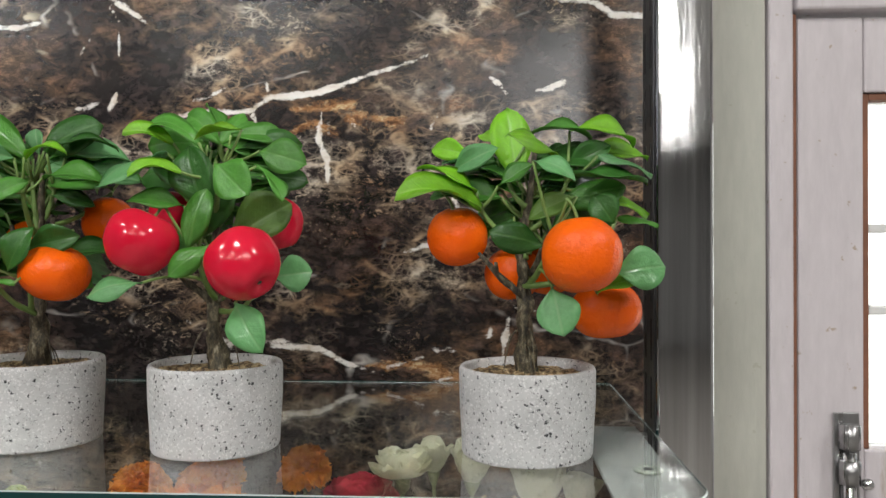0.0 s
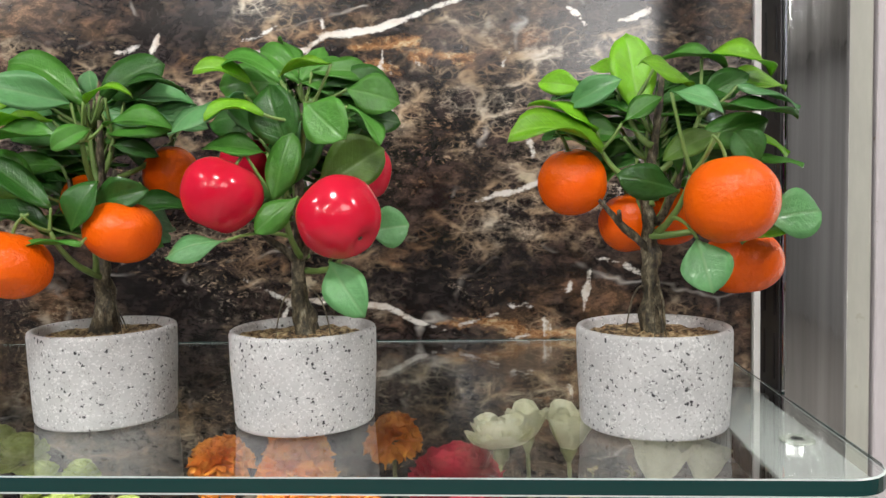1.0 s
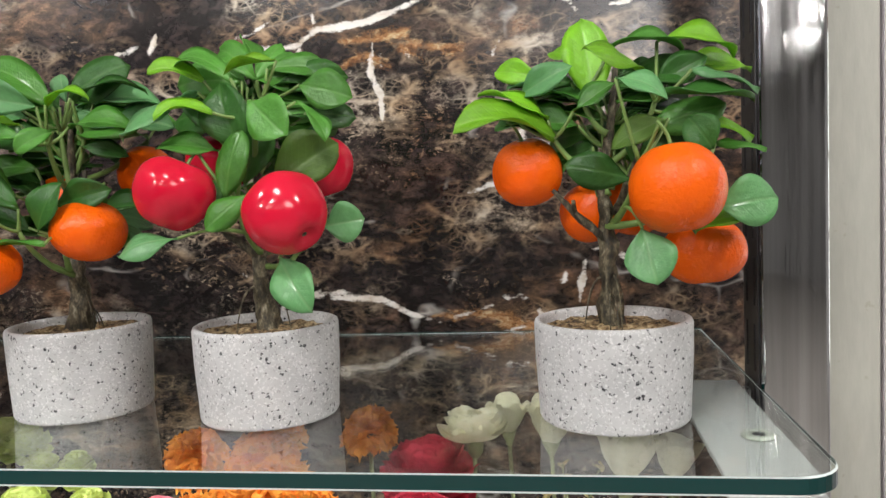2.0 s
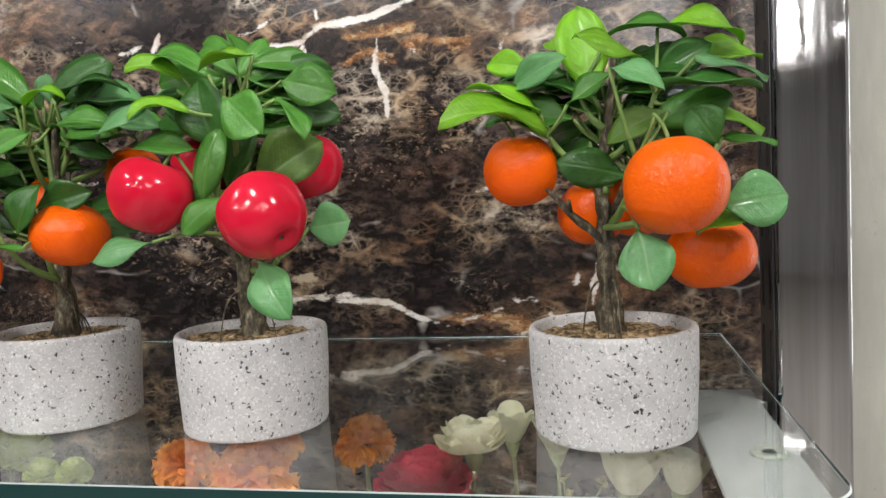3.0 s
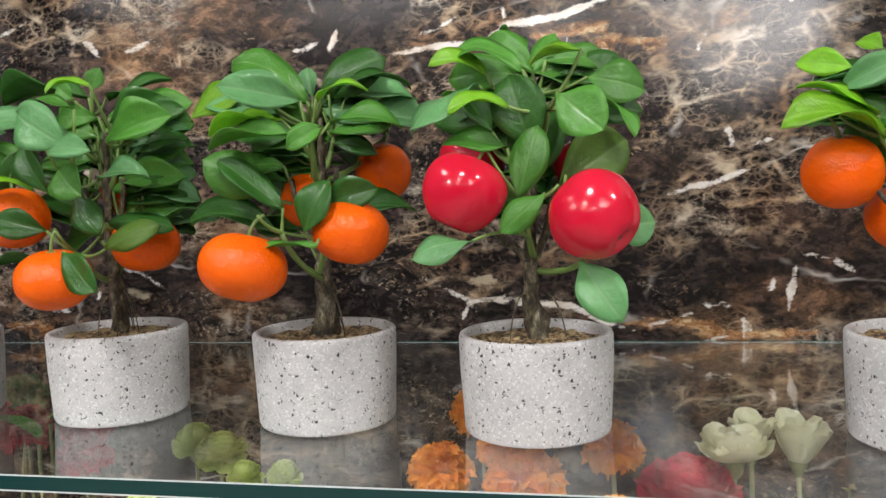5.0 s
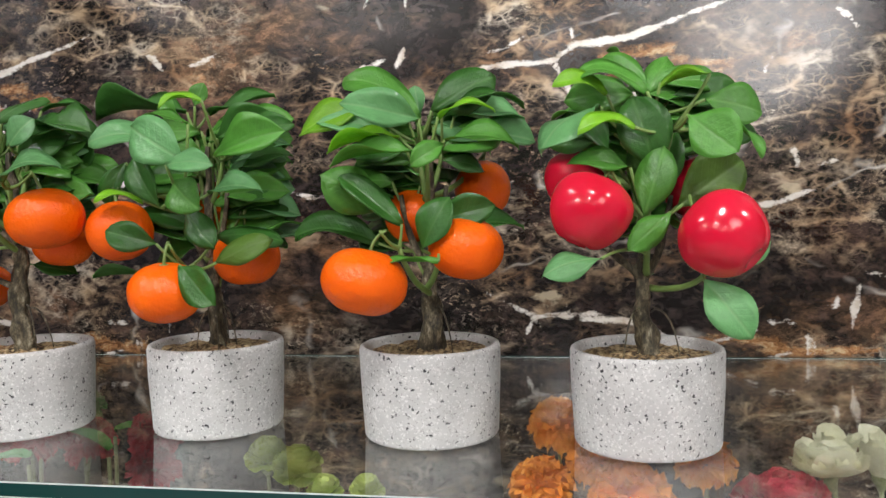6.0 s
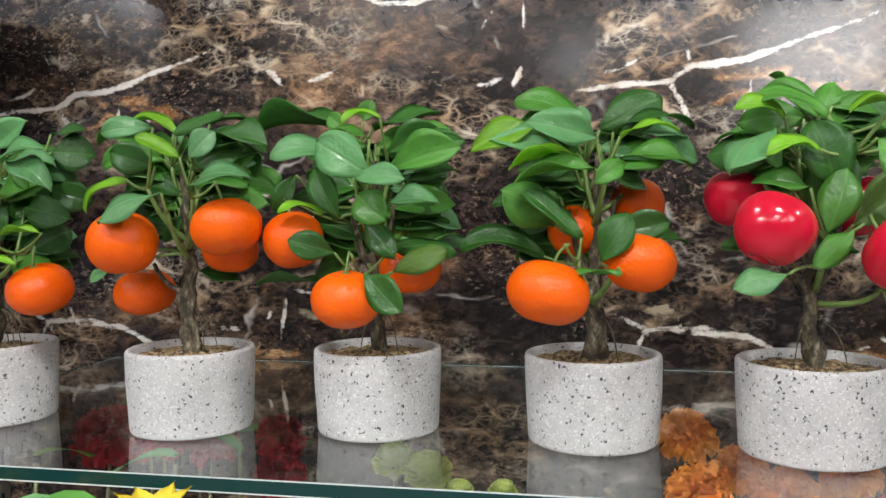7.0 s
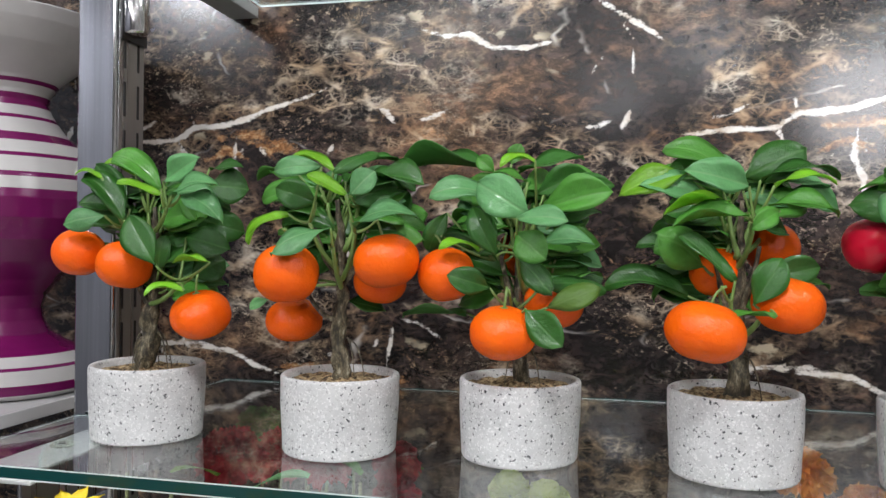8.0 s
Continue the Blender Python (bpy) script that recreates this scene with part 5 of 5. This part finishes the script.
for k, (fx, fy, fz, w) in enumerate([(-0.623, 0.556, 1.184, (-0.045, -0.004, 0.008)), (-0.792, 0.562, 1.186, (-0.034, 0.002, 0.002)), (-0.744, 0.553, 1.180, (0.014, 0.044, 0.008)), (-0.56, 0.405, 1.175, (-0.08, -0.01, 0.02)), (-0.60, 0.62, 1.17, (-0.03, 0.0, 0.03)), (-0.62, 0.66, 1.175, (0.05, 0.02, 0.012)),
                                     (-0.49, 0.42, 1.165, (0.07, 0.0, 0.012)), (-0.45, 0.41, 1.166, (-0.05, -0.02, 0.012)), (-0.30, 0.43, 1.160, (0.06, -0.01, 0.015)), (-0.74, 0.41, 1.17, (0.06, -0.02, 0.02)),
                                     (-0.570, 0.398, 1.211, (0.05, -0.02, 0.014)), (-0.585, 0.402, 1.209, (-0.055, -0.014, 0.014)), (-0.640, 0.400, 1.207, (0.05, -0.016, 0.012)), (-0.690, 0.402, 1.207, (0.04, -0.01, 0.012)), (-0.530, 0.400, 1.205, (0.03, -0.02, 0.016)), (-0.480, 0.405, 1.201, (-0.05, -0.02, 0.014))]):
    blade(fx, fy, fz, w, 0.010 if k in (1, 2) else 0.026 if k > 9 else 0.018, (BRIGHT if k in (1, 2) else PALE if k % 3 == 0 else MID), "curved green cloth leaf under the glass shelf")


carnation(-0.728, 0.690, 1.186, 0.026, C_LEAF, "crumpled dark green cloth leaves under the glass shelf", 71)
carnation(-0.690, 0.715, 1.180, 0.020, C_LEAF, "crumpled dark green cloth leaves under the glass shelf", 72)


def sprig(x, y, z, seed):
    """Thin pale stems with tiny buds."""
    f = group_of("cloth_sprig", x, y, z, "thin pale yellow cloth sprig with tiny buds", "flower", "cloth flowers under the shelf")
    rnd = random.Random(seed)
    bm, buds = bmesh.new(), bmesh.new()
    for k in range(6):
        tip = Vector((rnd.uniform(-0.022, 0.022), rnd.uniform(-0.014, 0.014), rnd.uniform(-0.006, 0.016)))
        tube(bm, bend((0, 0, -0.03), (tip.x * 0.3, tip.y * 0.3, -0.01), tip, 5), [0.0006] * 6, 5)
        for _ in range(4):
            petal_bm(buds, Matrix.Translation(tip + Vector((rnd.uniform(-0.002, 0.002), rnd.uniform(-0.002, 0.002), rnd.uniform(-0.003, 0.001)))) @ pose(0, 0, 0, rnd.uniform(0, 80), 0, rnd.uniform(0, 360)), 0.005, 0.003, 0.1, 0.05, rnd.random())
    part("stalks", bm, STEM, f)
    part("buds", buds, C_BUD, f, "pale yellow buds")
    stem_of(f, x, y, z)


sprig(-0.004, 0.530, 1.168, 81)

# ---- ceiling light fittings ----
sp = group_of("spot_lamp", 0.14, -0.14, 1.70, "round white display spot hung from the ceiling", "lamp")
sp.rotation_euler = look((0.14, -0.14, 1.70), (-0.20, 0.753, 1.50)).to_euler()
part("housing", lathe([(0.152, 0.004), (0.160, 0.004), (0.160, 0.030), (0.05, 0.060), (0, 0.060)], 32), plain("spot_white", (0.7, 0.7, 0.69), 0.4), sp)
hang = bmesh.new()
tube(hang, [(0, 0, 0.058), (0, 0, 1.0)], [0.008, 0.008], 8)
rod = part("rod", hang, DARKMETAL, sp, "", True, sp.rotation_euler.to_matrix().to_4x4().inverted() @ pose(0, 0, 0.03))
RING = plain("fitting_white", (0.75, 0.75, 0.74), 0.4)
for lx, ly in LAMPS + ROW:
    c = group_of("ceiling_light", lx, ly, CEIL, "round white ceiling light", "lamp", "ceiling lights")
    part("frame", lathe([(0.153, 0.0), (0.175, 0.0), (0.175, -0.024), (0.155, -0.024)], 40), RING, c)
